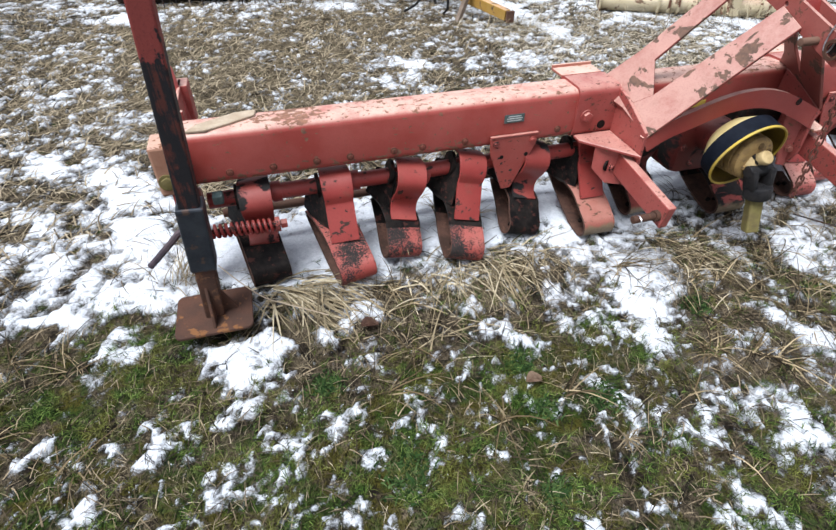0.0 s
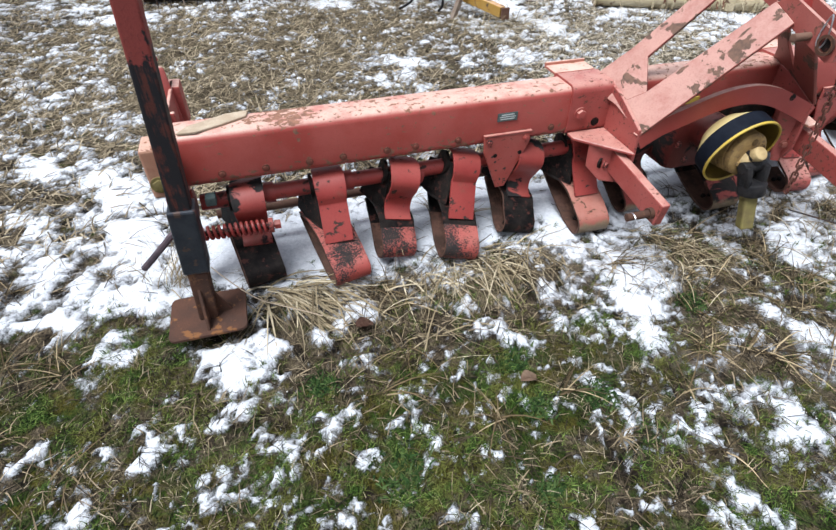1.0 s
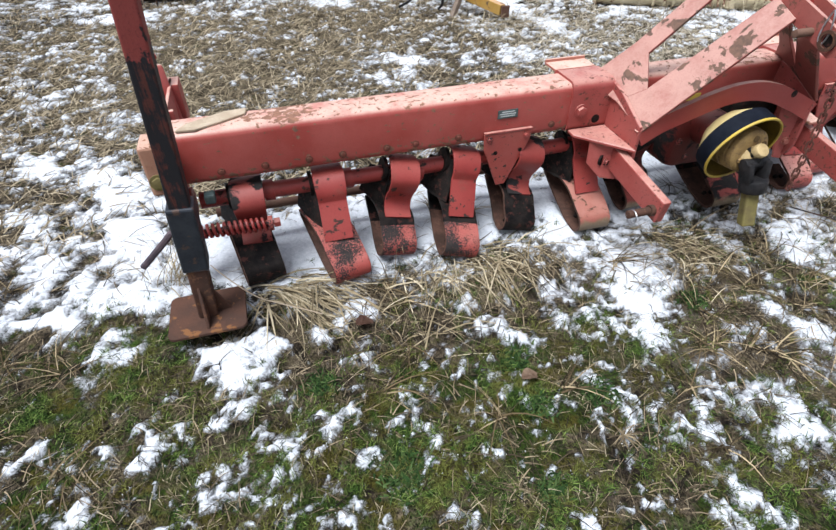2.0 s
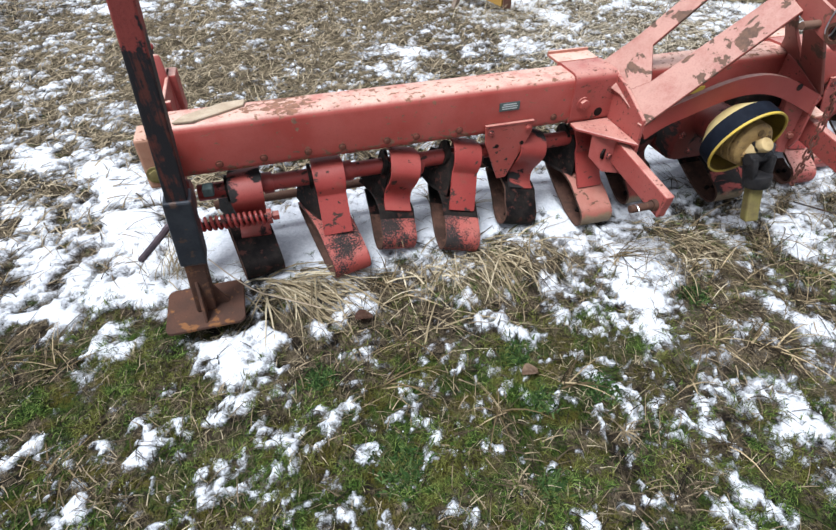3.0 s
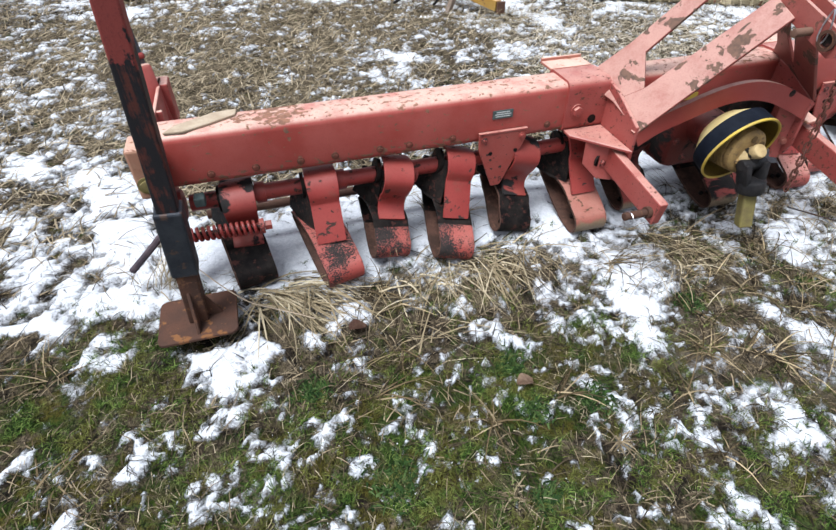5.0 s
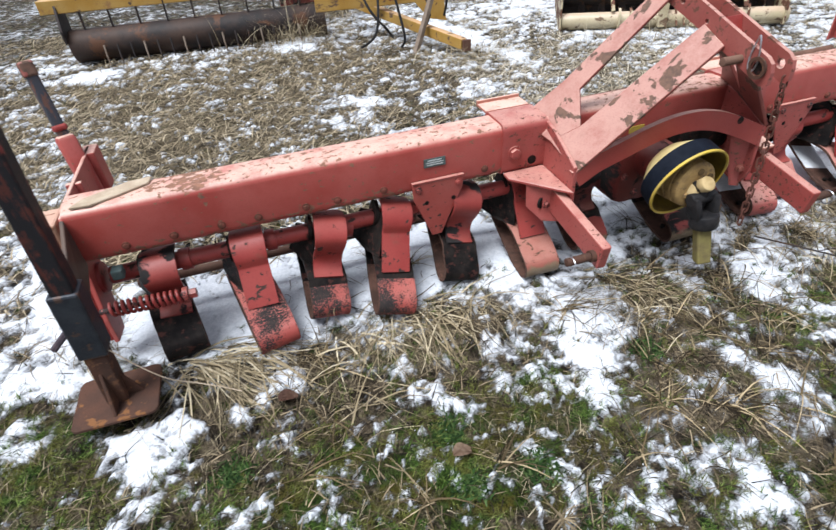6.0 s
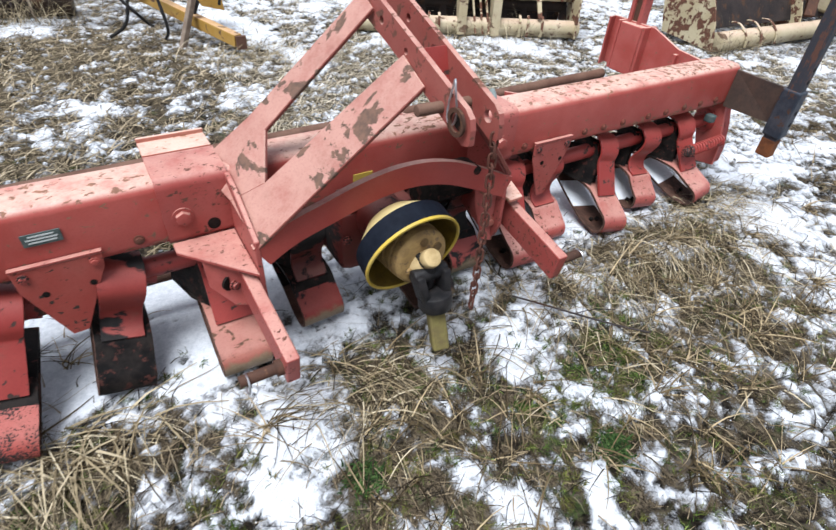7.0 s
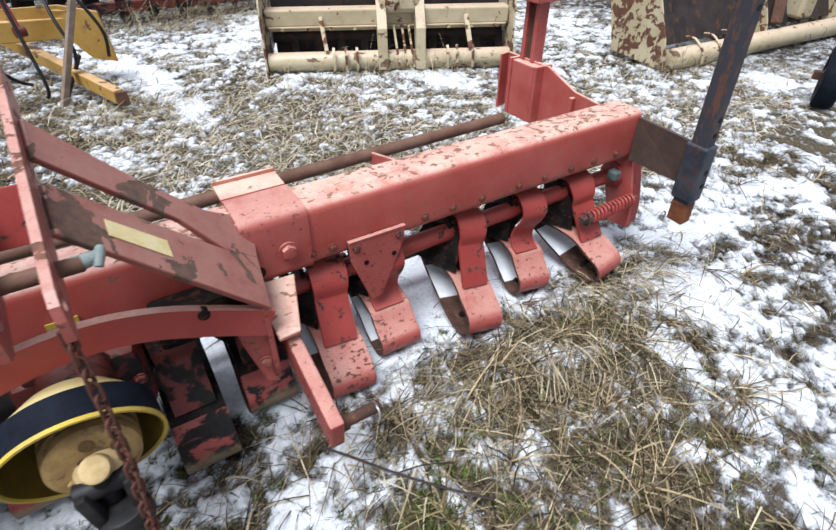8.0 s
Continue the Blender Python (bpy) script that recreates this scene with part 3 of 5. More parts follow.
def head_z(x, y, s):
    """The sloped plane of the A-frame plates."""
    xx = x if s < 0 else 2 * XC - x
    return 0.463 + 1.054 * (xx + 0.365) + 0.422 * (y + 0.192)


# A-frame plates: two prongs each
for s, xe in ((-1, 0.012), (1, 0.092)):
    f = new("headstock_plate")
    f.parent = tiller
    k = 1.0 if s < 0 else 1.27

    def at(x, y):
        """A place on the plate, x given as on the side of the lesser x."""
        u = x + 0.365
        if s < 0:
            return Vector((x, y, head_z(x, y, -1)))
        return Vector((2 * XC - (-0.365 + u * 0.80), y, 0.463 + 1.054 * u + 0.422 * (y + 0.192)))

    n = (at(0, 0) - at(-0.3, 0)).cross(at(0, 0) - at(0, -0.2)).normalized()
    front = [at(-0.372, -0.205), at(0.012, -0.292), at(0.012, -0.196), at(-0.308, -0.102), at(-0.385, -0.05)]
    if s < 0:
        rear = [at(-0.385, -0.052), at(-0.308, -0.104), at(-0.263, -0.006), at(0.012, -0.050), at(0.012, 0.010), at(-0.28, 0.065), at(-0.385, 0.10), at(-0.41, 0.06)]
    else:
        front[0], front[3] = at(-0.354, -0.205), at(-0.300, -0.092)
        rear = [at(-0.385, -0.052), at(-0.300, -0.094), at(-0.210, -0.085), at(0.016, -0.150), at(0.016, -0.068), at(-0.154, -0.037), at(-0.286, 0.004), at(-0.385, 0.07), at(-0.41, 0.04)]
    part("front_prong", prism(bmesh.new(), front, n * 0.012), RED_PEELED, f)
    part("rear_prong", prism(bmesh.new(), rear, n * 0.012), RED_PEELED, f)
    if s > 0:
        a, b = at(-0.160, -0.212), at(-0.060, -0.240)
        side = (at(-0.160, -0.15) - a).normalized()
        up = n if n.z > 0 else -n
        q = [a + up * 0.0075, b + up * 0.0075, b + up * 0.0075 + side * 0.035, a + up * 0.0075 + side * 0.04]
        part("sticker", prism(bmesh.new(), q, up * 0.001, 0), STICKER, f, "faded yellow warning sticker")

# top link plates
mast = new("top_link_mast")
mast.parent = tiller
MAST = [(0.056, 0.975), (0.046, 0.988), (-0.440, 0.826), (-0.458, 0.812), (-0.464, 0.790), (-0.464, 0.757), (-0.440, 0.748), (-0.320, 0.792), (-0.150, 0.850), (0.030, 0.905), (0.056, 0.925)]
for x in (0.020, 0.092):
    holes = ((-0.425, 0.795, 0.014), (0.020, 0.945, 0.010), (-0.085, 0.905, 0.010), (-0.200, 0.868, 0.008))
    part("mast_plate", holed_plate(bmesh.new(), MAST, x, 0.013, holes), RED_MAST, mast)
part("boss", lathe(bmesh.new(), [(0.0, 0.020), (0.0, 0.030), (0.006, 0.030), (0.006, 0.020), (0.0, 0.020)], (0.007, -0.425, 0.795), (-1, 0, 0), 24), RUST, mast, "rusty boss round the pin hole", True)
hole_at(mast, (0.0125, -0.425, 0.795), (-1, 0, 0), 0.019)
bm = bmesh.new()
box(bm, (0.056, -0.262, 0.848), (0.059, 0.010, 0.085), 0.001, Matrix.Rotation(radians(-18), 4, "X"))
part("spacer", bm, RED_DEEP, mast, "red web plate between the mast plates")
bm = bmesh.new()
cyl(bm, (-0.048, -0.355, 0.800), (0.130, -0.355, 0.800), 0.0125, 18, r_bevel=0.002)
part("top_link_pin", bm, RUST_PIPE, mast, "rusty top link pin", True)
bm = cyl(bmesh.new(), (0.112, -0.355, 0.800), (0.150, -0.352, 0.803), 0.0125, 18, 0.010, r_bevel=0.003)
tube(bm, curve_pts([(0.146, -0.366, 0.794), (0.151, -0.355, 0.804), (0.156, -0.342, 0.811)], 4), [0.006, 0.007, 0.007, 0.008, 0.008, 0.008, 0.007, 0.007, 0.006], 10)
part("pin_handle", bm, PIN_GREY, mast, "pale grey-green pin handle", True)
ring = [(0.006 + 0.004 * math.sin(2 * a), -0.405 + 0.026 * math.cos(a) * 0.5, 0.828 + 0.047 * math.sin(a)) for a in (2 * math.pi * k / 24 for k in range(24))]
part("spring_clip", tube(bmesh.new(), ring, 0.0025, 6, True), ZINC, mast, "bright wire spring clip", True)

# arch bar over the drive
arch = [(-0.368, 0.425), (-0.29, 0.468), (-0.19, 0.500), (-0.09, 0.530), (0.0, 0.546), (0.09, 0.545), (0.18, 0.525), (0.27, 0.488), (0.34, 0.455), (0.393, 0.428)]
pts = curve_pts([(x, 0, z) for x, z in arch], 4)
bm = bmesh.new()
rows = []
for i, p in enumerate(pts):
    d = (pts[min(i + 1, len(pts) - 1)] - pts[max(i - 1, 0)]).normalized()
    nz = Vector((-d.z, 0, d.x))
    rows.append([bm.verts.new((p + nz * a) + Vector((0, y, 0))) for a, y in ((0.034, -0.204), (0.034, -0.184), (-0.034, -0.184), (-0.034, -0.204))])
for a, b in zip(rows, rows[1:]):
    for k in range(4):
        bm.faces.new((a[k], a[(k + 1) % 4], b[(k + 1) % 4], b[k]))
bm.faces.new(rows[0])
bm.faces.new(rows[-1][::-1])
bevel(bm, [e for e in bm.edges if len(e.link_faces) == 2 and e.calc_face_angle() > 1.0], 0.003, 1)
arch_bar = part("arch_bar", bm, RED_ARCH, tiller, "curved red arch bar", True)
bm = bmesh.new()
cyl(bm, (0.266, -0.2055, 0.515), (0.266, -0.19, 0.515), 0.013, 16)
part("hole", bm, BLACKENED, arch_bar, "dark drilled hole", True)

# gearbox
gear = new("gearbox")
gear.parent = tiller
bm = bmesh.new()
box(bm, (0.0, 0.0, 0.315), (0.25, 0.24, 0.21), 0.035)
cyl(bm, (0.0, -0.10, 0.388), (0.0, -0.20, 0.386), 0.074, 30, 0.066)
# casting coloured dark for the shade it stands in
part("housing", bm, RED_SHADE_GRIMY, gear, "dull red gearbox casting", True)
# two black blocks added to stand in for the shaded cavity behind the arch
part("side_case", box(bmesh.new(), (0.27, -0.04, 0.395), (0.22, 0.08, 0.11), 0.02), BLACKENED, gear, "added black block for the dark cavity beside the drive")
part("belly_pan", box(bmesh.new(), (0.02, 0.085, 0.315), (0.70, 0.10, 0.13), 0.01), BLACKENED, gear, "added black block for the dark cavity under the beam")
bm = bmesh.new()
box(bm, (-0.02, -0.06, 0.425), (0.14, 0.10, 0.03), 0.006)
part("cover", bm, RED_SHADE_GRIMY, gear, "", True)
part("warning_label", box(bmesh.new(), (0.004, -0.004, 0.455), (0.062, 0.004, 0.026), 0.0, Matrix()), YELLOW, gear, "bright yellow label")
for q in range(6):
    bolt_at(gear, (0.105 * math.cos(q * 1.05), -0.119, 0.335 + 0.085 * math.sin(q * 1.05)), (0, -1, 0), 0.011, RED_WORN, 0.010)

# drive shield and universal joint
shield = new("drive_shield")
shield.parent = tiller
C, AX = Vector((-0.004, -0.316, 0.386)), Vector((0.04, -0.95, -0.29)).normalized()
part("rear_cone", lathe(bmesh.new(), [(-0.118, 0.074), (-0.118, 0.080), (-0.070, 0.128), (-0.060, 0.130), (-0.060, 0.124), (-0.112, 0.074)], C, AX, 56), CREAM_CONE, shield, "dusty cream plastic cone", True)
part("band", lathe(bmesh.new(), [(-0.064, 0.128), (-0.063, 0.1365), (-0.005, 0.1405), (-0.003, 0.1335)], C, AX, 56), RUBBER, shield, "wide black rubber band", True)
part("rim", lathe(bmesh.new(), [(-0.010, 0.1335), (0.002, 0.1345), (0.005, 0.137), (0.004, 0.1415), (-0.004, 0.1415), (-0.004, 0.137)], C, AX, 56), YELLOW, shield, "thin yellow rim", True)
part("cup", lathe(bmesh.new(), [(-0.110, 0.070), (-0.058, 0.1205), (0.000, 0.1325), (0.000, 0.1340)], C, AX, 56), INNER_YELLOW, shield, "muddy, shade-darkened yellow cup inside the shield", True)
joint = new("universal_joint")
joint.parent = tiller
AX = Vector((0.06, -1.0, 0.05)).normalized()
bm = bmesh.new()
H = Vector((0.000, -0.198, 0.379))
lathe(bm, [(0.0, 0.0), (0.0, 0.084), (0.05, 0.084), (0.052, 0.077), (0.060, 0.077), (0.062, 0.084), (0.078, 0.084), (0.080, 0.077), (0.088, 0.077), (0.090, 0.083), (0.108, 0.083), (0.110, 0.077), (0.118, 0.077), (0.120, 0.082), (0.136, 0.080), (0.143, 0.072), (0.145, 0.066), (0.145, 0.0)], H, AX, 40)
part("hub", bm, DUSTY_YELLOW, joint, "dusty yellow flanged hub", True)
for q in range(6):
    a = 0.5 + q * 1.047
    p = H + AX * 0.1435 + Vector((0.050 * math.cos(a), 0, 0.050 * math.sin(a)))
    if q in (0, 1, 2):
        part("hole", cyl(bmesh.new(), p - AX * 0.004, p + AX * 0.0022, 0.012, 16), HUB_DARK, joint, "muddy bolt recess", True)
    else:
        part("bolt", cyl(bmesh.new(), p, p + AX * 0.013, 0.010, 6, r_bevel=0.002), DUSTY_YELLOW, joint, "", True)
part("yoke_web", lathe(bmesh.new(), [(0.0, 0.0), (0.0, 0.050), (0.018, 0.044), (0.030, 0.026), (0.030, 0.0)], H + AX * 0.143 + Vector((0.006, 0, -0.024)), AX, 24), CAP_PALE, joint, "pale cast yoke web", True)
U = Vector((0.012, -0.370, 0.356))
bm = bmesh.new()
for k in (-1, 1):
    bar(bm, H + AX * 0.130 + Vector((0, 0, k * 0.034 - 0.02)), U + Vector((0, -0.006 * k, k * 0.034)), 0.050, 0.022, 0.008)
cyl(bm, U + Vector((0, 0.004, -0.046)), U + Vector((0, -0.004, 0.046)), 0.018, 18, r_bevel=0.003)
part("upper_yoke", bm, GREASE, joint, "greasy black yoke", True)
cap = part("cross_cap", cyl(bmesh.new(), U + Vector((0, 0.012, 0.034)), U + Vector((0, -0.012, 0.060)), 0.026, 22, r_bevel=0.007), CAP_PALE, joint, "pale dusty bearing cap", True)
bm = bmesh.new()
D = Vector((0.020, -0.392, 0.290))
cyl(bm, U + Vector((-0.050, 0, 0)), U + Vector((0.050, 0, 0)), 0.021, 20, r_bevel=0.004)
for k in (-1, 1):
    bar(bm, U + Vector((k * 0.040, -0.004, 0.012)), D + Vector((k * 0.030, 0, -0.006)), 0.024, 0.056, 0.009, up=(0, 1, 0))
cyl(bm, D + Vector((0, 0, 0.016)), D + Vector((0.004, -0.008, -0.034)), 0.047, 26, r_bevel=0.009)
part("lower_yoke", bm, GREASE, joint, "greasy black yoke", True)
bm = bmesh.new()
bar(bm, D + Vector((0, 0, -0.01)), (0.030, -0.432, 0.125), 0.047, 0.047, 0.007, up=(0.3, 1, 0))
part("square_shaft", bm, OLIVE, joint, "muddy olive square drive shaft")

# chain that hangs from the mast
chain = new("chain")
chain.parent = tiller
line = curve_pts([(0.088, -0.452, 0.765), (0.087, -0.464, 0.62), (0.080, -0.477, 0.48), (0.070, -0.488, 0.36), (0.067, -0.489, 0.295)], 12)
link = None
step, run, last, turn = 0.024, 0.0, Vector(line[0]), 0
for p in line[1:]:
    while (p - last).length >= step:
        d = (p - last).normalized()
        mid = last + d * step / 2
        last = last + d * step
        m = Matrix.Translation(mid) @ d.to_track_quat("Z", "Y").to_matrix().to_4x4() @ Matrix.Rotation(radians(90 * (turn % 2) + 20), 4, "Z")
        turn += 1
        if link is None:
            loop = [(0.0082 * math.cos(a), 0, 0.0108 * (1 if math.sin(a) > 0 else -1) + 0.0066 * math.sin(a)) for a in (2 * math.pi * (k + 0.5) / 16 for k in range(16))]
            link = part("link", tube(bmesh.new(), loop, 0.0030, 6, True), CHAIN_RUST, chain, "", True)
            link.matrix_basis = m
        else:
            same_mesh(link, m)

# end plates, coil springs, stands
def end_set(s, x):
    e = new("end_arm")
    e.parent = tiller
    arm = [(x, 0.120, 0.545), (x, 0.022, 0.545), (x, -0.006, 0.50), (x, -0.008, 0.38), (x, -0.03, 0.30), (x, -0.055, 0.20), (x, -0.06, 0.11), (x, 0.03, 0.095), (x, 0.06, 0.17), (x, 0.10, 0.28), (x, 0.145, 0.37)]
    part("end_plate", prism(bmesh.new(), arm, (0.014, 0, 0)), RED, e)
    xb = x + s * 0.030
    boot = [(xb, 0.11, 0.375), (xb, -0.004, 0.375), (xb, -0.030, 0.30), (xb, -0.052, 0.20), (xb, -0.055, 0.115), (xb, 0.03, 0.10), (xb, 0.05, 0.17), (xb, 0.09, 0.28)]
    part("end_casting", prism(bmesh.new(), boot, (0.050, 0, 0), 0.006), RED_DEEP, e)
    bm = bmesh.new()
    cyl(bm, (x - 0.02 * s, 0.06, 0.292), (x + 0.032 * s, 0.06, 0.292), 0.052, 26, r_bevel=0.004)
    part("bearing", bm, RED_DEEP, e, "", True)
    if s < 0:
        bm = bmesh.new()
        box(bm, (x + s * 0.046, 0.04, 0.46), (0.075, 0.11, 0.17), 0.008)
        part("flange", bm, FLANGE_TAN, e, "end flange faded to rusty tan")
        bolt_at(e, (x + s * 0.052, -0.015, 0.425), (0, -1, 0), 0.021, OLIVE)
    xi = x - s * 0.265
    y, za, zb = -0.062, 0.245, 0.235
    coil, turns = [], 12
    for k in range(turns * 10 + 1):
        a = 2 * math.pi * k / 10
        u = k / (turns * 10)
        coil.append((x - s * 0.03 + (xi - x + s * 0.05) * u, y + 0.021 * math.cos(a), za + (zb - za) * u + 0.021 * math.sin(a)))
    part("coil_spring", tube(bmesh.new(), coil, 0.0055, 7), RED_DEEP, e, "red coil spring", True)
    bm = bmesh.new()
    cyl(bm, (x, y, za), (xi - s * 0.02, y, zb), 0.009, 12)
    cyl(bm, (xi, y, zb), (xi + s * 0.016, y, zb), 0.026, 18)
    cyl(bm, (xi - s * 0.002, y, zb), (xi - s * 0.024, y, zb), 0.017, 6)
    part("spring_rod", bm, RED_WORN, e, "", True)
    part("stop_block", box(bmesh.new(), (x - s * 0.080, 0.0, 0.335), (0.035, 0.04, 0.035), 0.006), TEAL, e, "teal stop block")


end_set(-1, -1.938)
end_set(1, 1.841)


def stand(s, x, y, lean_x, lean_y, z0, z1, sleeve0, sleeve1, plate, post_paint, sleeve_paint, wide):
    st = new("parking_stand")
    st.parent = tiller

    def on(z, dx=0.0, dy=0.0):
        return Vector((x + lean_x * z + dx, y + lean_y * z + dy, z))

    if plate:
        part("post_foot", bar(bmesh.new(), on(z0), on(sleeve0 + 0.02), 0.059 * wide, 0.059, 0.005, up=(0, 1, 0)), RUST, st, "rust-brown foot of the post")
    part("post", bar(bmesh.new(), on(sleeve0 if plate else z0), on(z1), 0.056 * wide, 0.056, 0.005, up=(0, 1, 0)), post_paint, st, "rusty square tube post")
    for z in () if plate else (0.597, 0.646, 0.958):
        hole_at(st, on(z, 0, -0.028), (0, -1, 0), 0.0085, "dark pin hole")
    if not plate:
        part("post_tip", bar(bmesh.new(), on(z0 - 0.004), on(sleeve0 - 0.012), 0.060 * wide, 0.060, 0.005, up=(0, 1, 0)), RUST_TIP, st, "orange rusted post tip")
    part("sleeve", bar(bmesh.new(), on(sleeve0), on(sleeve1), 0.076 * wide, 0.076, 0.007, up=(0, 1, 0)), sleeve_paint, st, "blue-black steel sleeve")
    for z in () if plate else (sleeve0 + 0.06, sleeve0 + 0.11):
        hole_at(st, on(z, 0.006, -0.038), (0, -1, 0), 0.0085, "dark pin hole")
    a, b = on(sleeve1 - 0.005, 0, 0.036), on(sleeve0 + 0.04, 0, 0.036)
    xb = -1.93 if s < 0 else 1.82
    part("bracket", prism(bmesh.new(), [(xb, -0.002, 0.548), a, b, (xb, -0.002, 0.385)], (0.012, 0, 0)), BARE, st, "bare grey steel bracket plate")
    if plate:
        rim = [(-1.931 + sx * 0.121 - cx * 0.022, -0.256 + sy * 0.100 - cy * 0.022) for sx, sy, cx, cy in ((1, 1, 1, 1), (-1, 1, -1, 1), (-1, -1, -1, -1), (1, -1, 1, -1))]
        rim = [(px + 0.022 * math.cos(radians(q * 90 + k * 22.5)), py + 0.022 * math.sin(radians(q * 90 + k * 22.5)), 0.057) for q, (px, py) in enumerate(rim) for k in range(5)]
        part("foot_plate", prism(bmesh.new(), rim, (0, 0, 0.012), 0.002), FOOT_RUST, st, "rusty square foot plate with rounded corners")
        f = on(0.063)
        part("foot_rib", prism(bmesh.new(), [f + Vector((0.0, -0.026, 0.14)), f + Vector((0.0, -0.026, 0)), f + Vector((0.0, -0.085, 0))], (0.010, 0, 0)), RUST, st, "rusty stiffening rib")
        part("foot_rib", prism(bmesh.new(), [f + Vector((0.026, 0, 0.11)), f + Vector((0.026, 0, 0)), f + Vector((0.075, 0, 0))], (0, 0.010, 0)), RUST, st, "rusty stiffening rib")


stand(-1, -1.933, -0.2546, 0.065, -0.005, 0.062, 1.45, 0.26, 0.485, True, POST, BLUE_STEEL, 1.0)
stand(1, 1.830, -0.2556, -0.09, -0.03, 0.272, 1.45, 0.360, 0.560, False, POST_PALE, BLUE_PALE, 0.76)
bm = bmesh.new()
tube(bm, curve_pts([(-1.965, 0.0, 0.232), (-2.010, -0.015, 0.228), (-2.030, -0.02, 0.212), (-2.065, -0.02, 0.178), (-2.135, -0.025, 0.115)], 5), 0.012, 8)
part("lever", bm, LEVER_GREY, tiller, "bent grey steel lever", True)

# rear arms with post sockets, and the pipe between
def rear_arm(s, x):
    r = new("rear_arm")
    r.parent = tiller
    top, end = (0.60, 0.71) if s > 0 else (0.53, 0.60)
    arm = [(x, 0.10, 0.53), (x, 0.30, min(0.545, top)), (x, 0.46, top), (x, end, top), (x, end, 0.37), (x, 0.50, 0.37), (x, 0.30, 0.36), (x, 0.10, 0.41)]
    part("side_plate", prism(bmesh.new(), arm, (0.012, 0, 0)), RED, r)
    bm = bmesh.new()
    if s > 0:
        prism(bm, [(x - s * 0.0, 0.715, 0.60), (x - s * 0.0, 0.715, 0.365), (x - s * 0.055, 0.70, 0.365), (x - s * 0.055, 0.70, 0.60)], (0, 0.010, 0))
    box(bm, (x - s * 0.006, 0.57, 0.475 if s > 0 else 0.45), (0.075, 0.135, 0.235) if s > 0 else (0.05, 0.09, 0.16), 0.006)
    if s > 0:
        box(bm, (x - s * 0.004, 0.645, 0.48), (0.088, 0.016, 0.235), 0.004)
        box(bm, (x - s * 0.004, 0.490, 0.48), (0.088, 0.016, 0.235), 0.004)
    part("socket", bm, RED, r, "red folded post socket")
    bm = bmesh.new()
    box(bm, (x, 0.30, 0.47), (0.05, 0.02, 0.11), 0.004)
    part("rib", bm, RED, r)
    if s > 0:
        bm = bmesh.new()
        bar(bm, (x, 0.545, 0.45), (x + 0.06, 0.60, 1.15), 0.020, 0.055, 0.003, up=(1, 0, 0))
        bar(bm, (x, 0.605, 0.45), (x + 0.06, 0.66, 1.15), 0.020, 0.055, 0.003, up=(1, 0, 0))
        part("post", bm, RED_CHIPPED, r, "split red post")
        bm = bmesh.new()
        bar(bm, (x, 0.575, 0.45), (x + 0.058, 0.63, 1.14), 0.040, 0.025, 0.002, up=(1, 0, 0))
        part("core", bm, RUST, r, "rusty post core")
        part("cap", box(bmesh.new(), (x + 0.035, 0.605, 0.83), (0.14, 0.14, 0.02), 0.003), RED_CHIPPED, r)
    else:
        bm = bmesh.new()
        bar(bm, (x - 0.018, 0.50, 0.38), (x - 0.042, 0.545, 0.605), 0.062, 0.070, 0.016)
        part("tube_socket", bm, RED, r, "red tube socket", True)
        bm = bmesh.new()
        bar(bm, (x - 0.036, 0.535, 0.55), (x - 0.068, 0.60, 0.84), 0.036, 0.042, 0.006)
        part("post", bm, POST_PALE, r, "dark rusted post")
        part("collar", bar(bmesh.new(), (x - 0.064, 0.590, 0.800), (x - 0.070, 0.602, 0.850), 0.046, 0.050, 0.008), RED_PEELED, r, "faded red collar")
        part("collar", bar(bmesh.new(), (x - 0.043, 0.549, 0.618), (x - 0.046, 0.555, 0.640), 0.046, 0.052, 0.008), RED_DEEP, r)


rear_arm(1, 1.815)
rear_arm(-1, -1.96)
bm = bmesh.new()
cyl(bm, (-1.75, 0.67, 0.262), (1.785, 0.68, 0.315), 0.025, 24)
part("rear_pipe", bm, RUST_PIPE, tiller, "long rusty pipe behind the beam", True)
for x in (-1.0, -0.45, 0.49, 1.10):
    part("pipe_bracket", prism(bmesh.new(), [(x, 0.13, 0.43), (x, 0.19, 0.44), (x, 0.64, 0.325), (x, 0.68, 0.318), (x, 0.68, 0.262)], (0.014, 0, 0)), RED, tiller)

# loose twine caught on the stand
twine = tube(bmesh.new(), curve_pts([(-1.872, -0.285, 0.272), (-1.82, -0.30, 0.20), (-1.76, -0.31, 0.13), (-1.70, -0.30, 0.075), (-1.62, -0.33, 0.052), (-1.57, -0.36, 0.046)], 6), 0.0018, 6)
tagged(part("twine", twine, BARK, None, "", True), "pale loose twine hanging from the stand into the straw", "twine")

# piece of weathered board on the beam
bm = bmesh.new()
prism(bm, [(-1.905, 0.016, 0.570), (-1.845, 0.012, 0.570), (-1.77, 0.046, 0.570), (-1.69, 0.088, 0.570), (-1.684, 0.128, 0.570), (-1.755, 0.122, 0.570), (-1.80, 0.098, 0.570), (-1.872, 0.062, 0.570)], (0, 0, 0.008), 0.002)
tagged(part("board_scrap", bm, BARK), "grey-brown scrap of weathered board lying on the beam", "scrap")


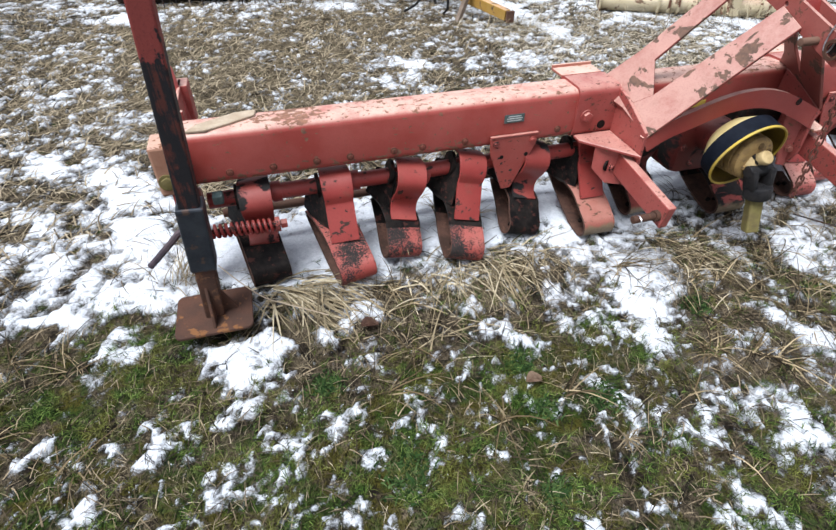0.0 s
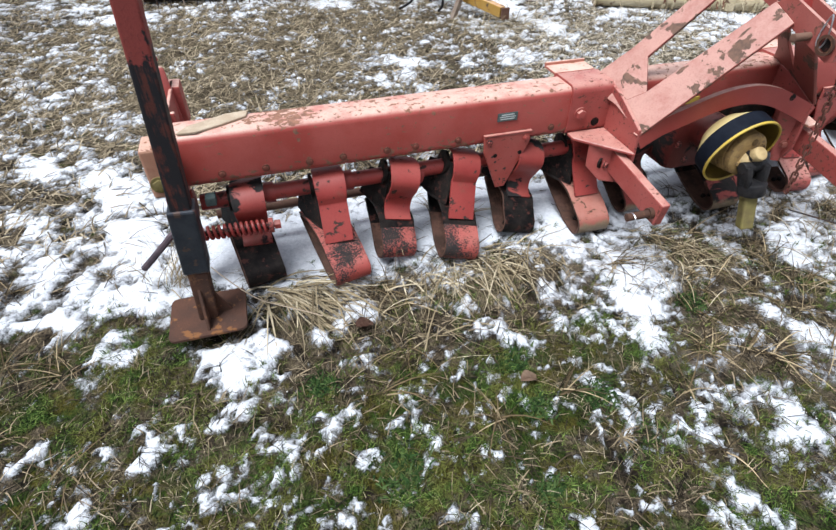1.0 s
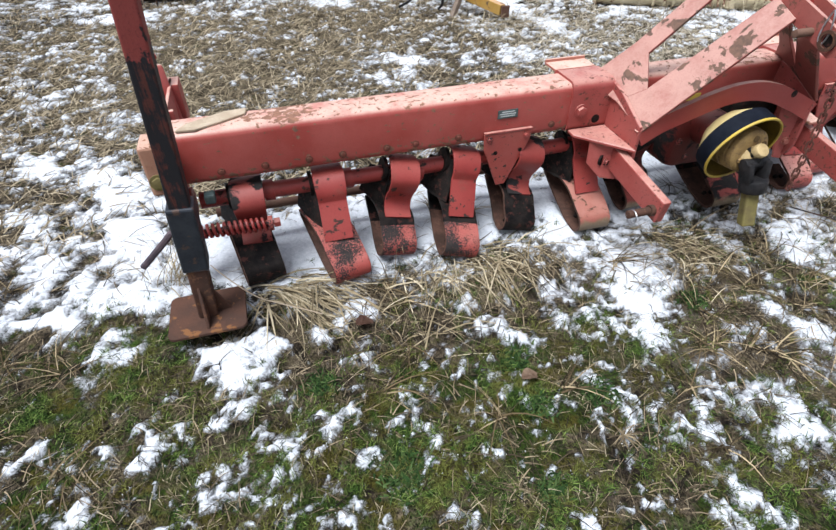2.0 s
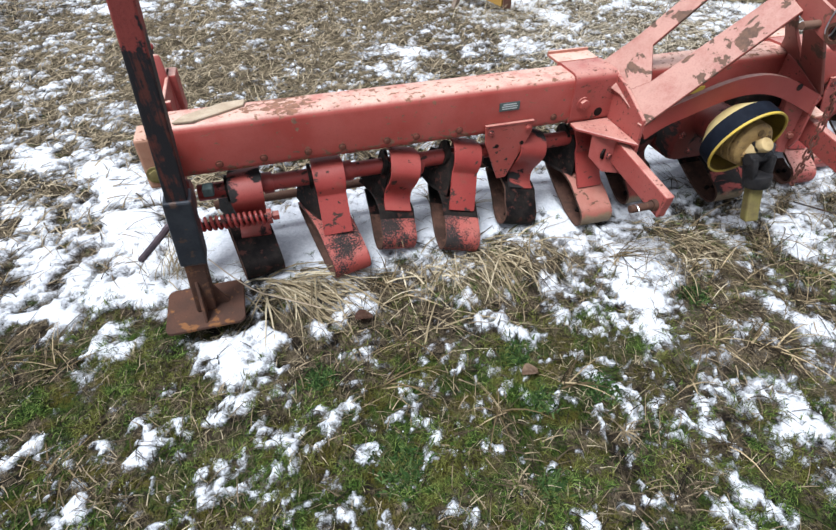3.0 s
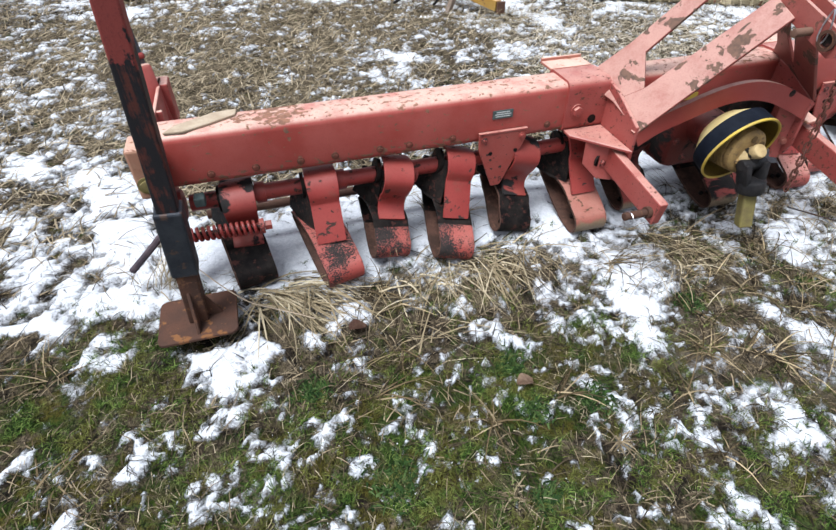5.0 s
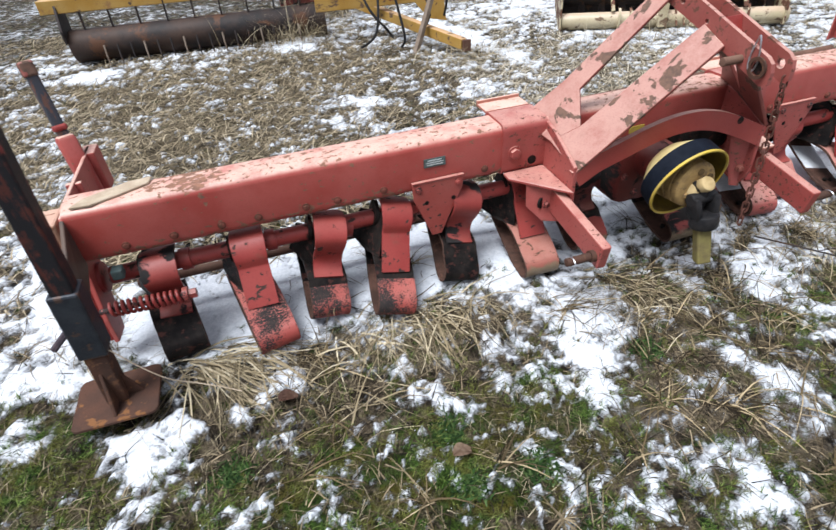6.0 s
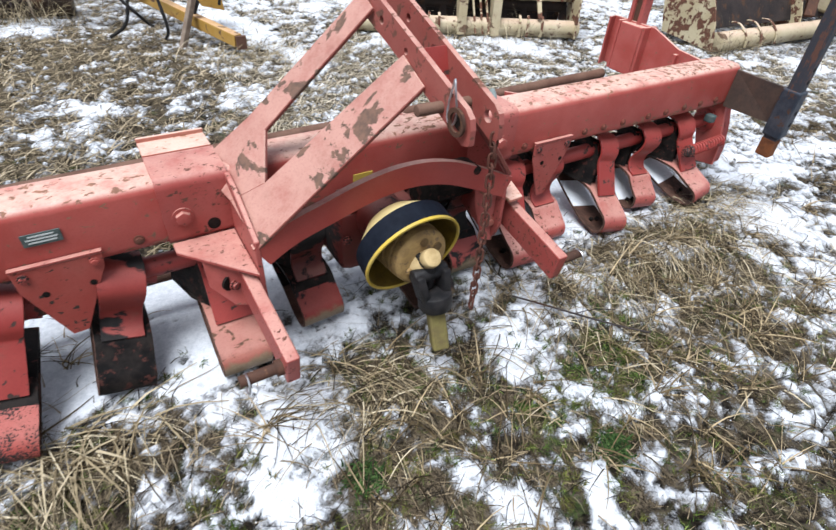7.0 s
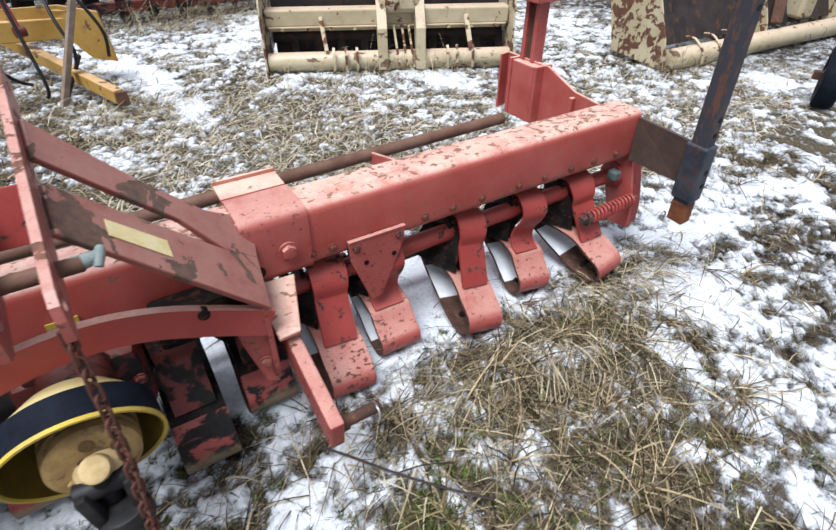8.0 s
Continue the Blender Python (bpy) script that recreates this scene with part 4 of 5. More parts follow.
# ---- other implements parked behind ----
def spiked_roller():
    t = thing("packer_roller", (-1.68, 4.1, 0), "long black packer roller with pegs under a yellow frame", "farm implement")
    a, b = Vector((-1.12, 0.13, 0.135)), Vector((1.15, -0.14, 0.135))
    d = (b - a).normalized()
    side = Vector((d.y, -d.x, 0))
    part("drum", cyl(bmesh.new(), a, b, 0.138, 36, r_bevel=0.008), DRUM, t, "smooth black steel drum, rusty towards one end", True)
    end = [a + Vector((-0.02, 0.16, 0.06)), a + Vector((-0.02, -0.14, 0.05)), a + Vector((-0.02, -0.16, 0.16)), a + Vector((-0.02, 0.0, 0.42)), a + Vector((-0.02, 0.20, 0.42))]
    part("end_plate", prism(bmesh.new(), end, (0.02, 0, 0)), DARK_IRON, t)
    peg = None
    for i in range(16):
        p = a + d * (0.30 + 0.115 * i) + side * 0.165
        bm = bmesh.new()
        tube(bm, [p + Vector((0, 0, 0.02)), p + side * 0.03 + Vector((0.004, 0, -0.06)), p + side * 0.05 + Vector((0.01, 0, -0.15))], [0.009, 0.008, 0.005], 6)
        part("peg", bm, DARK_IRON if i % 3 else WOOD_POST, t, "", True)
    f0, f1 = a + Vector((-0.15, 0.02, 0.34)), a + d * 1.25 + Vector((0, 0.02, 0.33))
    part("frame_beam", bar(bmesh.new(), f0, f1, 0.10, 0.11, 0.006), AMBER, t, "yellow frame beam")
    for i in range(9):
        p = a + d * (0.15 + 0.24 * i) + side * 0.02
        part("tine", bar(bmesh.new(), p + Vector((0, 0, 0.14)), p + Vector((0.01, 0, 0.42)), 0.035, 0.014, 0.002), DARK_IRON, t)
    part("rear_beam", bar(bmesh.new(), a + Vector((0.4, 0.4, 0.36)), b + Vector((0.2, 0.4, 0.36)), 0.09, 0.09, 0.005), DARK_IRON, t)


def amber_frame():
    t = thing("drawbar_frame", (0.1, 3.0, 0), "amber painted implement frame with black hoses and a grey post", "farm implement")
    part("long_beam", bar(bmesh.new(), (0.25, -0.42, 0.10), (-0.42, 1.1, 0.27), 0.062, 0.082, 0.006), AMBER, t, "amber box beam")
    part("cross_beam", bar(bmesh.new(), (0.25, 0.35, 0.36), (-0.75, 0.60, 0.34), 0.08, 0.13, 0.006), AMBER, t, "amber cross beam")
    plate = [(0.20, 0.30, 0.16), (0.34, 0.22, 0.14), (0.31, 0.24, 0.46), (0.10, 0.36, 0.50), (-0.30, 0.52, 0.48), (-0.30, 0.52, 0.36), (0.06, 0.38, 0.34)]
    part("side_plate", prism(bmesh.new(), plate, (0.006, 0.014, 0)), AMBER, t, "amber side plate")
    part("stand_post", bar(bmesh.new(), (-0.07, -0.12, -0.01), (0.20, -0.05, 0.62), 0.05, 0.035, 0.004), WOOD_POST, t, "grey weathered post")
    part("brace", bar(bmesh.new(), (-0.05, -0.05, 0.0), (0.12, 0.02, 0.26), 0.02, 0.02, 0.002), DARK_IRON, t)
    part("end_cap", box(bmesh.new(), (0.262, -0.45, 0.095), (0.068, 0.02, 0.088), 0.004), RUST_PIPE, t)
    part("cylinder", cyl(bmesh.new(), (-0.15, 0.18, 0.40), (-0.23, 0.28, 0.85), 0.020, 16), RED_CHIPPED, t, "red hydraulic cylinder", True)
    part("cylinder_eye", cyl(bmesh.new(), (-0.18, 0.17, 0.40), (-0.12, 0.19, 0.40), 0.032, 16), RED_SHADE_GRIMY, t, "", True)
    for pts in (((-0.20, 0.2, 0.85), (-0.16, 0.1, 0.45), (-0.12, 0.0, 0.12), (-0.14, 0.05, 0.02)), ((-0.32, 0.3, 0.9), (-0.30, 0.1, 0.50), (-0.36, 0.0, 0.18), (-0.48, 0.1, 0.05)), ((0.08, 0.1, 0.75), (0.22, 0.12, 0.55), (0.30, 0.10, 0.36), (0.29, 0.14, 0.20)), ((0.02, 0.3, 0.8), (0.05, 0.05, 0.5), (0.10, -0.03, 0.30), (0.06, 0.0, 0.14)), ((-0.45, 0.2, 0.7), (-0.42, 0.0, 0.4), (-0.28, -0.05, 0.2), (-0.20, 0.1, 0.1))):
        part("hose", tube(bmesh.new(), curve_pts(pts, 7), 0.011, 8), HOSE, t, "black hydraulic hose", True)


def cream_harrow():
    t = thing("rotary_harrow", (1.40, 2.88, 0), "cream painted rotary harrow with a packer tube and worn tines", "farm implement")
    t.rotation_euler.z = math.atan2(-0.77, 1.62)
    L = 1.80
    part("packer_tube", cyl(bmesh.new(), (0, 0, 0.068), (L + 0.05, 0, 0.068), 0.068, 28, r_bevel=0.004), CREAM, t, "cream packer tube", True)
    part("main_beam", box(bmesh.new(), (L / 2, 0.14, 0.350), (L, 0.13, 0.115), 0.012), CREAM, t, "cream box beam")
    part("lip", box(bmesh.new(), (L / 2, 0.075, 0.290), (L - 0.04, 0.03, 0.010), 0.002), CREAM, t)
    part("upper_beam", box(bmesh.new(), (L / 2, 0.50, 0.52), (L, 0.12, 0.09), 0.010), CREAM, t)
    part("rotor", cyl(bmesh.new(), (0.03, 0.22, 0.20), (L - 0.03, 0.22, 0.20), 0.05, 16), DARK_IRON, t, "dark rotor shaft", True)
    part("hood", box(bmesh.new(), (L / 2, 0.30, 0.30), (L - 0.06, 0.02, 0.56), 0.004), DARK_IRON, t, "dark rear hood")
    for x in (-0.012, L + 0.01):
        part("end_plate", prism(bmesh.new(), [(x, -0.09, 0.01), (x, 0.10, 0.0), (x, 0.55, 0.10), (x, 0.58, 0.66), (x, 0.05, 0.72), (x, -0.05, 0.45)], (0.014, 0, 0)), CREAM_RUSTED, t)
    part("apron", box(bmesh.new(), (L / 2, 0.10, 0.275), (L - 0.05, 0.02, 0.030), 0.006), CREAM, t, "cream apron with bolt heads")
    for x, w in ((0.40, 0.03), (1.47, 0.035)):
        part("strut", bar(bmesh.new(), (x, 0.06, 0.36), (x + 0.03, -0.04, 0.15), w, 0.02, 0.003, up=(0, 1, 0)), CREAM_RUSTED, t)
    for x in (0.84, 1.12):
        part("support", prism(bmesh.new(), [(x, -0.095, 0.02), (x, -0.07, 0.30), (x, 0.05, 0.46), (x, 0.12, 0.46), (x, 0.08, 0.30), (x, 0.02, 0.15), (x, 0.02, 0.03)], (0.07, 0, 0)), CREAM, t)
    part("gear_housing", box(bmesh.new(), (0.97, 0.13, 0.455), (0.30, 0.22, 0.16), 0.04), CREAM, t, "cream gear housing")
    part("gear_cap", cyl(bmesh.new(), (0.92, 0.03, 0.46), (0.92, -0.02, 0.45), 0.052, 20, r_bevel=0.004), CREAM_RUSTED, t, "", True)
    for i in range(10):
        x = 0.12 + i * 0.175
        bolt_at(t, (x, 0.072, 0.285), (0, -0.5, -1), 0.014, CREAM_RUSTED, 0.02)
        part("blade", prism(bmesh.new(), [(x + 0.05, 0.20, 0.29), (x + 0.08, 0.20, 0.29), (x + 0.10, 0.16, 0.12), (x + 0.06, 0.14, 0.04), (x + 0.04, 0.18, 0.12)], (0, 0.012, 0)), DARK_IRON, t, "dark harrow blade")
    for i, x in enumerate((0.47, 0.56, 0.64, 1.31, 1.38, 1.50)):
        pts = curve_pts([(x, -0.055, 0.175), (x, -0.085, 0.145), (x, -0.098, 0.085), (x, -0.090, 0.02)], 4)
        part("scraper", strap(bmesh.new(), [(p.y, p.z) for p in pts], x, x + 0.020, 0.008, 0.001), CREAM_RUSTED, t, "", True)
    for x in (0.95, 1.01, 1.06):
        part("tine", bar(bmesh.new(), (x - 0.02, 0.06, 0.30), (x + 0.01, -0.09, 0.03), 0.016, 0.012, 0.002), CREAM_RUSTED, t, "pale worn tine")


def cream_flail():
    t = thing("flail_mower", (3.92, 1.38, 0), "cream and rust flail mower with a dark hood and ground roller", "farm implement")
    t.rotation_euler.z = math.atan2(-0.10, 2.15)
    L = 2.3
    part("roller", cyl(bmesh.new(), (0.03, -0.02, 0.082), (L, -0.02, 0.082), 0.078, 26, r_bevel=0.004), CREAM, t, "cream ground roller", True)
    for x in (0.0, 1.22, L):
        part("side_plate", prism(bmesh.new(), [(x, -0.04, 0.01), (x, 0.50, 0.04), (x - 0.02, 0.62, 0.50), (x - 0.02, 0.50, 0.85), (x - 0.02, 0.30, 0.85), (x, 0.02, 0.22)], (0.016, 0, 0)), CREAM_RUSTED, t, "cream side plate eaten by rust")
    part("hood", prism(bmesh.new(), [(0.01, 0.10, 0.15), (L, 0.10, 0.15), (L, 0.42, 0.85), (0.01, 0.42, 0.85)], (0, 0.014, -0.006)), DARK_IRON, t, "dark sheet hood")
    part("lift_arm", bar(bmesh.new(), (1.30, 0.0, 0.20), (1.55, 0.25, 0.85), 0.09, 0.05, 0.006), RUST, t, "rusty lift arm")
    part("gear_case", box(bmesh.new(), (1.75, 0.10, 0.30), (0.20, 0.18, 0.22), 0.03), CREAM, t)
    for i in range(3):
        x = 0.30 + i * 0.21
        pts = curve_pts([(0, 0.08, 0.20), (0, 0.0, 0.20), (0, -0.09, 0.13), (0, -0.115, 0.04)], 4)
        part("flail", strap(bmesh.new(), [(p.y, p.z) for p in pts], x, x + 0.022, 0.007, 0.001), CREAM_RUSTED, t, "", True)


def small_wheel():
    t = thing("trailer_wheel", (4.20, 0.36, 0.19), "small black pneumatic wheel with a dirty pale rim", "wheel")
    ax = Vector((0.45, -1.0, 0.0)).normalized()
    tyre = [(-0.055, 0.115), (-0.062, 0.14), (-0.058, 0.175), (-0.035, 0.196), (0.0, 0.200), (0.035, 0.196), (0.058, 0.175), (0.062, 0.14), (0.055, 0.115), (0.0, 0.108), (-0.055, 0.115)]
    part("tyre", lathe(bmesh.new(), tyre, (0, 0, 0), ax, 40), RUBBER, t, "worn black tyre", True)
    part("rim", lathe(bmesh.new(), [(0.03, 0.0), (0.03, 0.03), (0.05, 0.035), (0.05, 0.055), (0.02, 0.06), (0.02, 0.095), (0.05, 0.116), (-0.05, 0.116), (-0.02, 0.0)], (0, 0, 0), ax, 32), CREAM_RUSTED, t, "dirty pale rim", True)
    part("axle", bar(bmesh.new(), -ax * 0.05, -ax * 0.11, 0.05, 0.05, 0.004), RUST, t)


def far_rack():
    t = thing("disc_harrow", (0.95, 5.45, 0), "old dark red disc harrow standing in dry grass", "farm implement")
    part("beam", box(bmesh.new(), (0, 0, 0.40), (3.6, 0.12, 0.12), 0.006), RED_CHIPPED, t)
    part("low_beam", box(bmesh.new(), (0, -0.30, 0.30), (3.4, 0.10, 0.09), 0.006), DARK_IRON, t)
    part("sill", box(bmesh.new(), (0, -0.42, 0.15), (3.6, 0.10, 0.10), 0.006), RED_SHADE_GRIMY, t, "dark red sill")
    part("seed_box", box(bmesh.new(), (0, 0.25, 0.62), (3.7, 0.40, 0.55), 0.02), DARK_IRON, t, "black sheet box")
    for i in range(13):
        x = -1.6 + i * 0.265
        part("disc", lathe(bmesh.new(), [(0.0, 0.0), (0.03, 0.12), (0.06, 0.21), (0.066, 0.21), (0.036, 0.12), (0.008, 0.0)], (x, -0.35, 0.20), (0.92, -0.38, 0), 26), DARK_IRON, t, "", True)
        part("shank", bar(bmesh.new(), (x, -0.30, 0.22), (x + 0.02, 0.0, 0.62), 0.03, 0.05, 0.003), DARK_IRON, t)


spiked_roller()
amber_frame()
cream_harrow()
cream_flail()
small_wheel()
far_rack()


# ---- ground: one sheet to the horizon ----
def lattice(x, y, seed):
    h = np.sin(x * 127.1 + y * 311.7 + seed * 74.7) * 43758.5453
    return h - np.floor(h)


def vnoise(x, y, seed=0):
    """Smooth value noise, 0 to 1."""
    xi, yi = np.floor(x), np.floor(y)
    u, v = x - xi, y - yi
    u, v = u * u * (3 - 2 * u), v * v * (3 - 2 * v)
    a, b = lattice(xi, yi, seed), lattice(xi + 1, yi, seed)
    c, d = lattice(xi, yi + 1, seed), lattice(xi + 1, yi + 1, seed)
    return (a * (1 - u) + b * u) * (1 - v) + (c * (1 - u) + d * u) * v


def fbm(x, y, seed=0, octaves=4):
    s, a, w = 0.0, 1.0, 0.0
    for i in range(octaves):
        s, w = s + a * vnoise(x * 2 ** i + 17.3 * i, y * 2 ** i - 9.1 * i, seed + i), w + a
        a *= 0.55
    return s / w


# drifts of snow: x, y, half length, half width, turn in degrees, depth
SNOW_STAND = [
    (-2.75, 1.07, 0.231, 0.079, -59, 1.0), (-2.34, 0.78, 0.32, 0.138, -52, 1.0), (-2.27, 0.39, 0.235, 0.102, -47, 1.0), (-2.21, 0.0, 0.192, 0.061, -37, 1.0),
    (-2.49, -0.07, 0.148, 0.046, -30, 1.0), (-2.67, 0.54, 0.176, 0.056, -50, 0.9), (-1.91, 0.06, 0.159, 0.059, -79, 1.0), (-1.85, -0.44, 0.098, 0.064, -67, 1.0),
    (-1.78, -0.35, 0.091, 0.045, -63, 1.0), (-1.98, -0.64, 0.194, 0.033, 15, 1.0), (-1.71, -0.64, 0.082, 0.024, -40, 0.9), (-1.75, -0.78, 0.069, 0.029, -44, 0.9),
    (-1.98, -0.79, 0.082, 0.029, -46, 1.0), (-1.75, -0.96, 0.073, 0.032, -63, 1.0),
]
SNOW_TURF = [
    (-2.26, -0.82, 0.047, 0.021, 2, 0.9), (-2.26, -0.73, 0.03, 0.02, -34, 0.8), (-2.2, -0.28, 0.127, 0.043, -50, 0.9), (-1.48, -0.35, 0.068, 0.046, -20, 0.9),
    (-1.32, -0.74, 0.031, 0.02, -50, 0.9), (-1.31, -0.9, 0.081, 0.02, -60, 1.0), (-1.38, -1.1, 0.049, 0.02, 13, 0.9), (-1.06, -1.19, 0.041, 0.029, -41, 1.0),
    (-1.87, -0.86, 0.096, 0.021, -34, 0.75), (-1.6, -0.73, 0.036, 0.02, -42, 0.7), (-1.02, -0.88, 0.038, 0.02, -34, 0.7), (-0.43, -0.44, 0.263, 0.118, 77, 1.1),
    (-0.51, -0.68, 0.104, 0.092, -81, 1.1), (-0.5, -0.89, 0.145, 0.042, -70, 1.0),
]
SNOW_DRIVE = [
    (-0.77, -0.89, 0.081, 0.045, -60, 1.0), (-0.8, -1.09, 0.031, 0.023, -83, 0.9), (-0.62, -1.09, 0.084, 0.023, -42, 0.85), (-0.63, -1.24, 0.063, 0.038, -82, 1.0),
    (-0.35, -1.14, 0.08, 0.065, -80, 1.0), (-0.73, -0.59, 0.075, 0.054, -35, 0.9), (-1.0, -0.57, 0.078, 0.037, -48, 0.8), (-0.69, -0.59, 0.122, 0.029, -34, 0.9),
    (0.34, -0.46, 0.182, 0.111, 85, 1.1), (0.4, -0.66, 0.141, 0.054, -67, 1.0), (0.03, -0.38, 0.101, 0.065, -88, 1.0), (-0.04, -0.81, 0.141, 0.055, -61, 1.0),
    (0.2, -0.96, 0.084, 0.045, 74, 1.0), (0.22, -1.06, 0.086, 0.035, 76, 1.0),
]
SNOW_SHAFT = [
    (0.39, -1.21, 0.098, 0.039, -59, 0.95), (0.27, -0.76, 0.049, 0.043, -46, 0.9), (-0.77, -0.37, 0.068, 0.034, -11, 0.8), (0.43, -0.72, 0.066, 0.037, -58, 1.0),
    (0.49, -0.28, 0.081, 0.051, -84, 0.9), (-0.26, 0.1, 0.174, 0.077, -90, 1.1), (-0.31, -0.31, 0.13, 0.058, -67, 1.0), (-0.6, -0.06, 0.152, 0.058, -77, 1.1),
    (0.68, -1.1, 0.239, 0.024, -31, 0.85), (0.91, -1.07, 0.157, 0.025, -43, 0.85), (0.7, -0.29, 0.126, 0.042, -55, 1.0), (0.44, -0.41, 0.131, 0.077, -71, 1.0),
    (1.89, -0.39, 0.196, 0.19, 84, 1.15), (1.55, -0.51, 0.082, 0.064, -60, 1.0),
]
SNOW_END = [
    (1.65, -0.86, 0.117, 0.045, -56, 1.0), (1.4, -1.06, 0.087, 0.049, 20, 1.0), (1.3, -0.87, 0.044, 0.034, 90, 0.9), (0.14, -0.28, 0.069, 0.037, -56, 1.0),
    (0.62, -0.46, 0.095, 0.028, -46, 0.9), (0.82, -0.47, 0.068, 0.024, -53, 0.8), (1.19, -0.34, 0.118, 0.046, -41, 0.9), (2.9, -0.13, 0.247, 0.11, -35, 1.0),
    (4.4, 0.76, 0.381, 0.215, 56, 1.0), (0.56, 3.39, 0.652, 0.183, -78, 1.1), (0.71, 2.39, 0.39, 0.079, 89, 1.1), (1.4, 3.74, 0.285, 0.171, 48, 1.0),
    (2.39, 2.14, 0.36, 0.188, -65, 1.0), (0.06, 1.78, 0.235, 0.045, -73, 0.8),
]
SNOW_BEHIND = [
    (-0.77, 1.75, 0.55, 0.30, -57, 0.58), (0.08, 1.86, 0.486, 0.192, 21, 0.62), (-0.92, 3.62, 0.318, 0.202, -13, 0.9), (1.45, 2.61, 0.306, 0.092, 31, 0.9),
    (-1.62, 2.39, 0.148, 0.122, 56, 0.8), (-2.4, 1.54, 0.193, 0.109, -51, 0.8), (-2.62, 3.68, 0.33, 0.2, -14, 1.0), (-0.88, 3.85, 0.281, 0.25, -76, 1.0),
    (-0.67, 2.03, 0.258, 0.155, -19, 0.8), (-1.0, 0.12, 1.15, 0.27, 0, 1.3), (0.9, 0.14, 1.0, 0.27, 0, 1.3), (2.3, -0.05, 0.5, 0.2, 0, 0.9),
    (-2.22, 0.02, 0.3, 0.12, 25, 0.75), (-2.45, 0.35, 0.45, 0.35, 60, 0.62),
]
# matted dead grass and green tufts: x, y, half length, half width, turn, weight
STRAW = [(-1.75, 1.9, 0.9, 0.75, 10, 1.0), (-0.20, -0.80, 0.16, 0.20, 0, 0.8), (1.15, -0.62, 0.32, 0.20, 10, 0.9), (-1.60, -0.30, 0.18, 0.12, 20, 0.2), (-0.95, -0.27, 0.28, 0.11, 10, 0.40), (-0.15, -0.40, 0.18, 0.14, 20, 0.9), (1.1, -0.40, 0.60, 0.22, -5, 1.0), (-1.5, 2.9, 1.2, 0.8, 0, 1.0), (1.3, 1.6, 0.9, 0.7, -20, 1.0), (1.2, -0.65, 0.5, 0.25, 0, 0.7), (3.2, 0.6, 1.4, 0.6, -15, 0.7)]
GREEN = [(-1.30, -0.90, 0.55, 0.26, 5, 1.05), (-2.4, -0.42, 0.45, 0.22, 10, 0.8), (-0.80, -0.80, 0.25, 0.22, 20, 0.9), (0.40, -0.72, 0.20, 0.12, 0, 0.7), (0.62, -0.60, 0.16, 0.10, 0, 0.6), (-1.3, -1.55, 1.3, 0.5, 0, 0.85), (-2.3, -0.85, 0.5, 0.3, 0, 0.75)]


def blobs(x, y, table, sharp=1.3, fall=0.8):
    v = np.zeros_like(x)
    for cx, cy, a, b, turn, w in table:
        c, s = math.cos(radians(turn)), math.sin(radians(turn))
        u, q = ((x - cx) * c + (y - cy) * s) / a, (-(x - cx) * s + (y - cy) * c) / b
        v = np.maximum(v, w * np.exp(-(u * u + q * q) ** sharp * fall))
    return v


def snow_at(x, y):
    """How much of the ground the snow hides, feathered at the rims; above 0.5 is white."""
    wx = x + 0.16 * (fbm(x * 7, y * 7, 3) - 0.5) + 0.085 * (fbm(x * 27, y * 27, 13, 3) - 0.5)
    wy = y + 0.16 * (fbm(x * 7, y * 7, 8) - 0.5) + 0.085 * (fbm(x * 27, y * 27, 18, 3) - 0.5)
    drift = np.zeros_like(x)
    for table in (SNOW_STAND, SNOW_TURF, SNOW_DRIVE, SNOW_SHAFT, SNOW_END, SNOW_BEHIND):
        drift = np.maximum(drift, blobs(wx, wy, table, 1.0, 0.55))
    open_left = np.clip((-1.85 - x) / 0.4, 0, 1) * np.clip((y + 0.30) / 0.3, 0, 1) * np.clip((2.2 - y) / 0.8, 0, 1)
    far = np.clip((y - 3.0) / 1.0, 0, 1) * np.clip((4.9 - y) / 0.5, 0.1, 1)
    turf = np.clip((-0.45 - y) / 0.2, 0, 1) * np.clip((-0.3 - x) / 0.4, 0, 1)
    lacy = np.clip((-1.45 - x) / 0.3, 0, 1) * np.clip((-0.62 - y) / 0.2, 0, 1)
    cover = 0.25 - 0.09 * turf + 0.17 * lacy + 0.04 * np.clip((y - 0.5) / 0.5, 0, 1) + 0.11 * np.clip((x + 0.5) / 0.8, 0, 1) + 0.16 * np.clip((x - 1.3) / 0.5, 0, 1) + 0.13 * open_left - 0.06 * np.clip((y - 0.5) / 0.4, 0, 1) * np.clip((2.6 - y) / 0.6, 0, 1) * np.clip((x - 0.2) / 0.4, 0, 1) + 0.16 * far + 0.30 * (fbm(x * 1.7, y * 1.7, 21, 3) - 0.5)
    cover = np.maximum(cover, (0.97 - 0.14 * turf) * drift) - 0.13 * blobs(wx, wy, STRAW) - 0.06 * blobs(wx, wy, GREEN)
    fleck = (fbm(x * 15, y * 15, 31, 4) - 0.5) * 1.45 + (fbm(x * 48, y * 48, 37, 3) - 0.5) * (1.0 + 0.9 * turf)
    lace = np.clip(1 - np.abs(fbm(x * 11, y * 11, 44, 3) - 0.5) / 0.07, 0, 1)
    return np.clip(cover, 0, 1) + fleck * (1 - (0.38 - 0.30 * turf) * np.clip(drift, 0, 1)) + 0.10 * lace * (1 - np.clip(drift, 0, 1)) - (0.16 + 0.22 * turf) * lace * np.clip(drift, 0, 0.9)


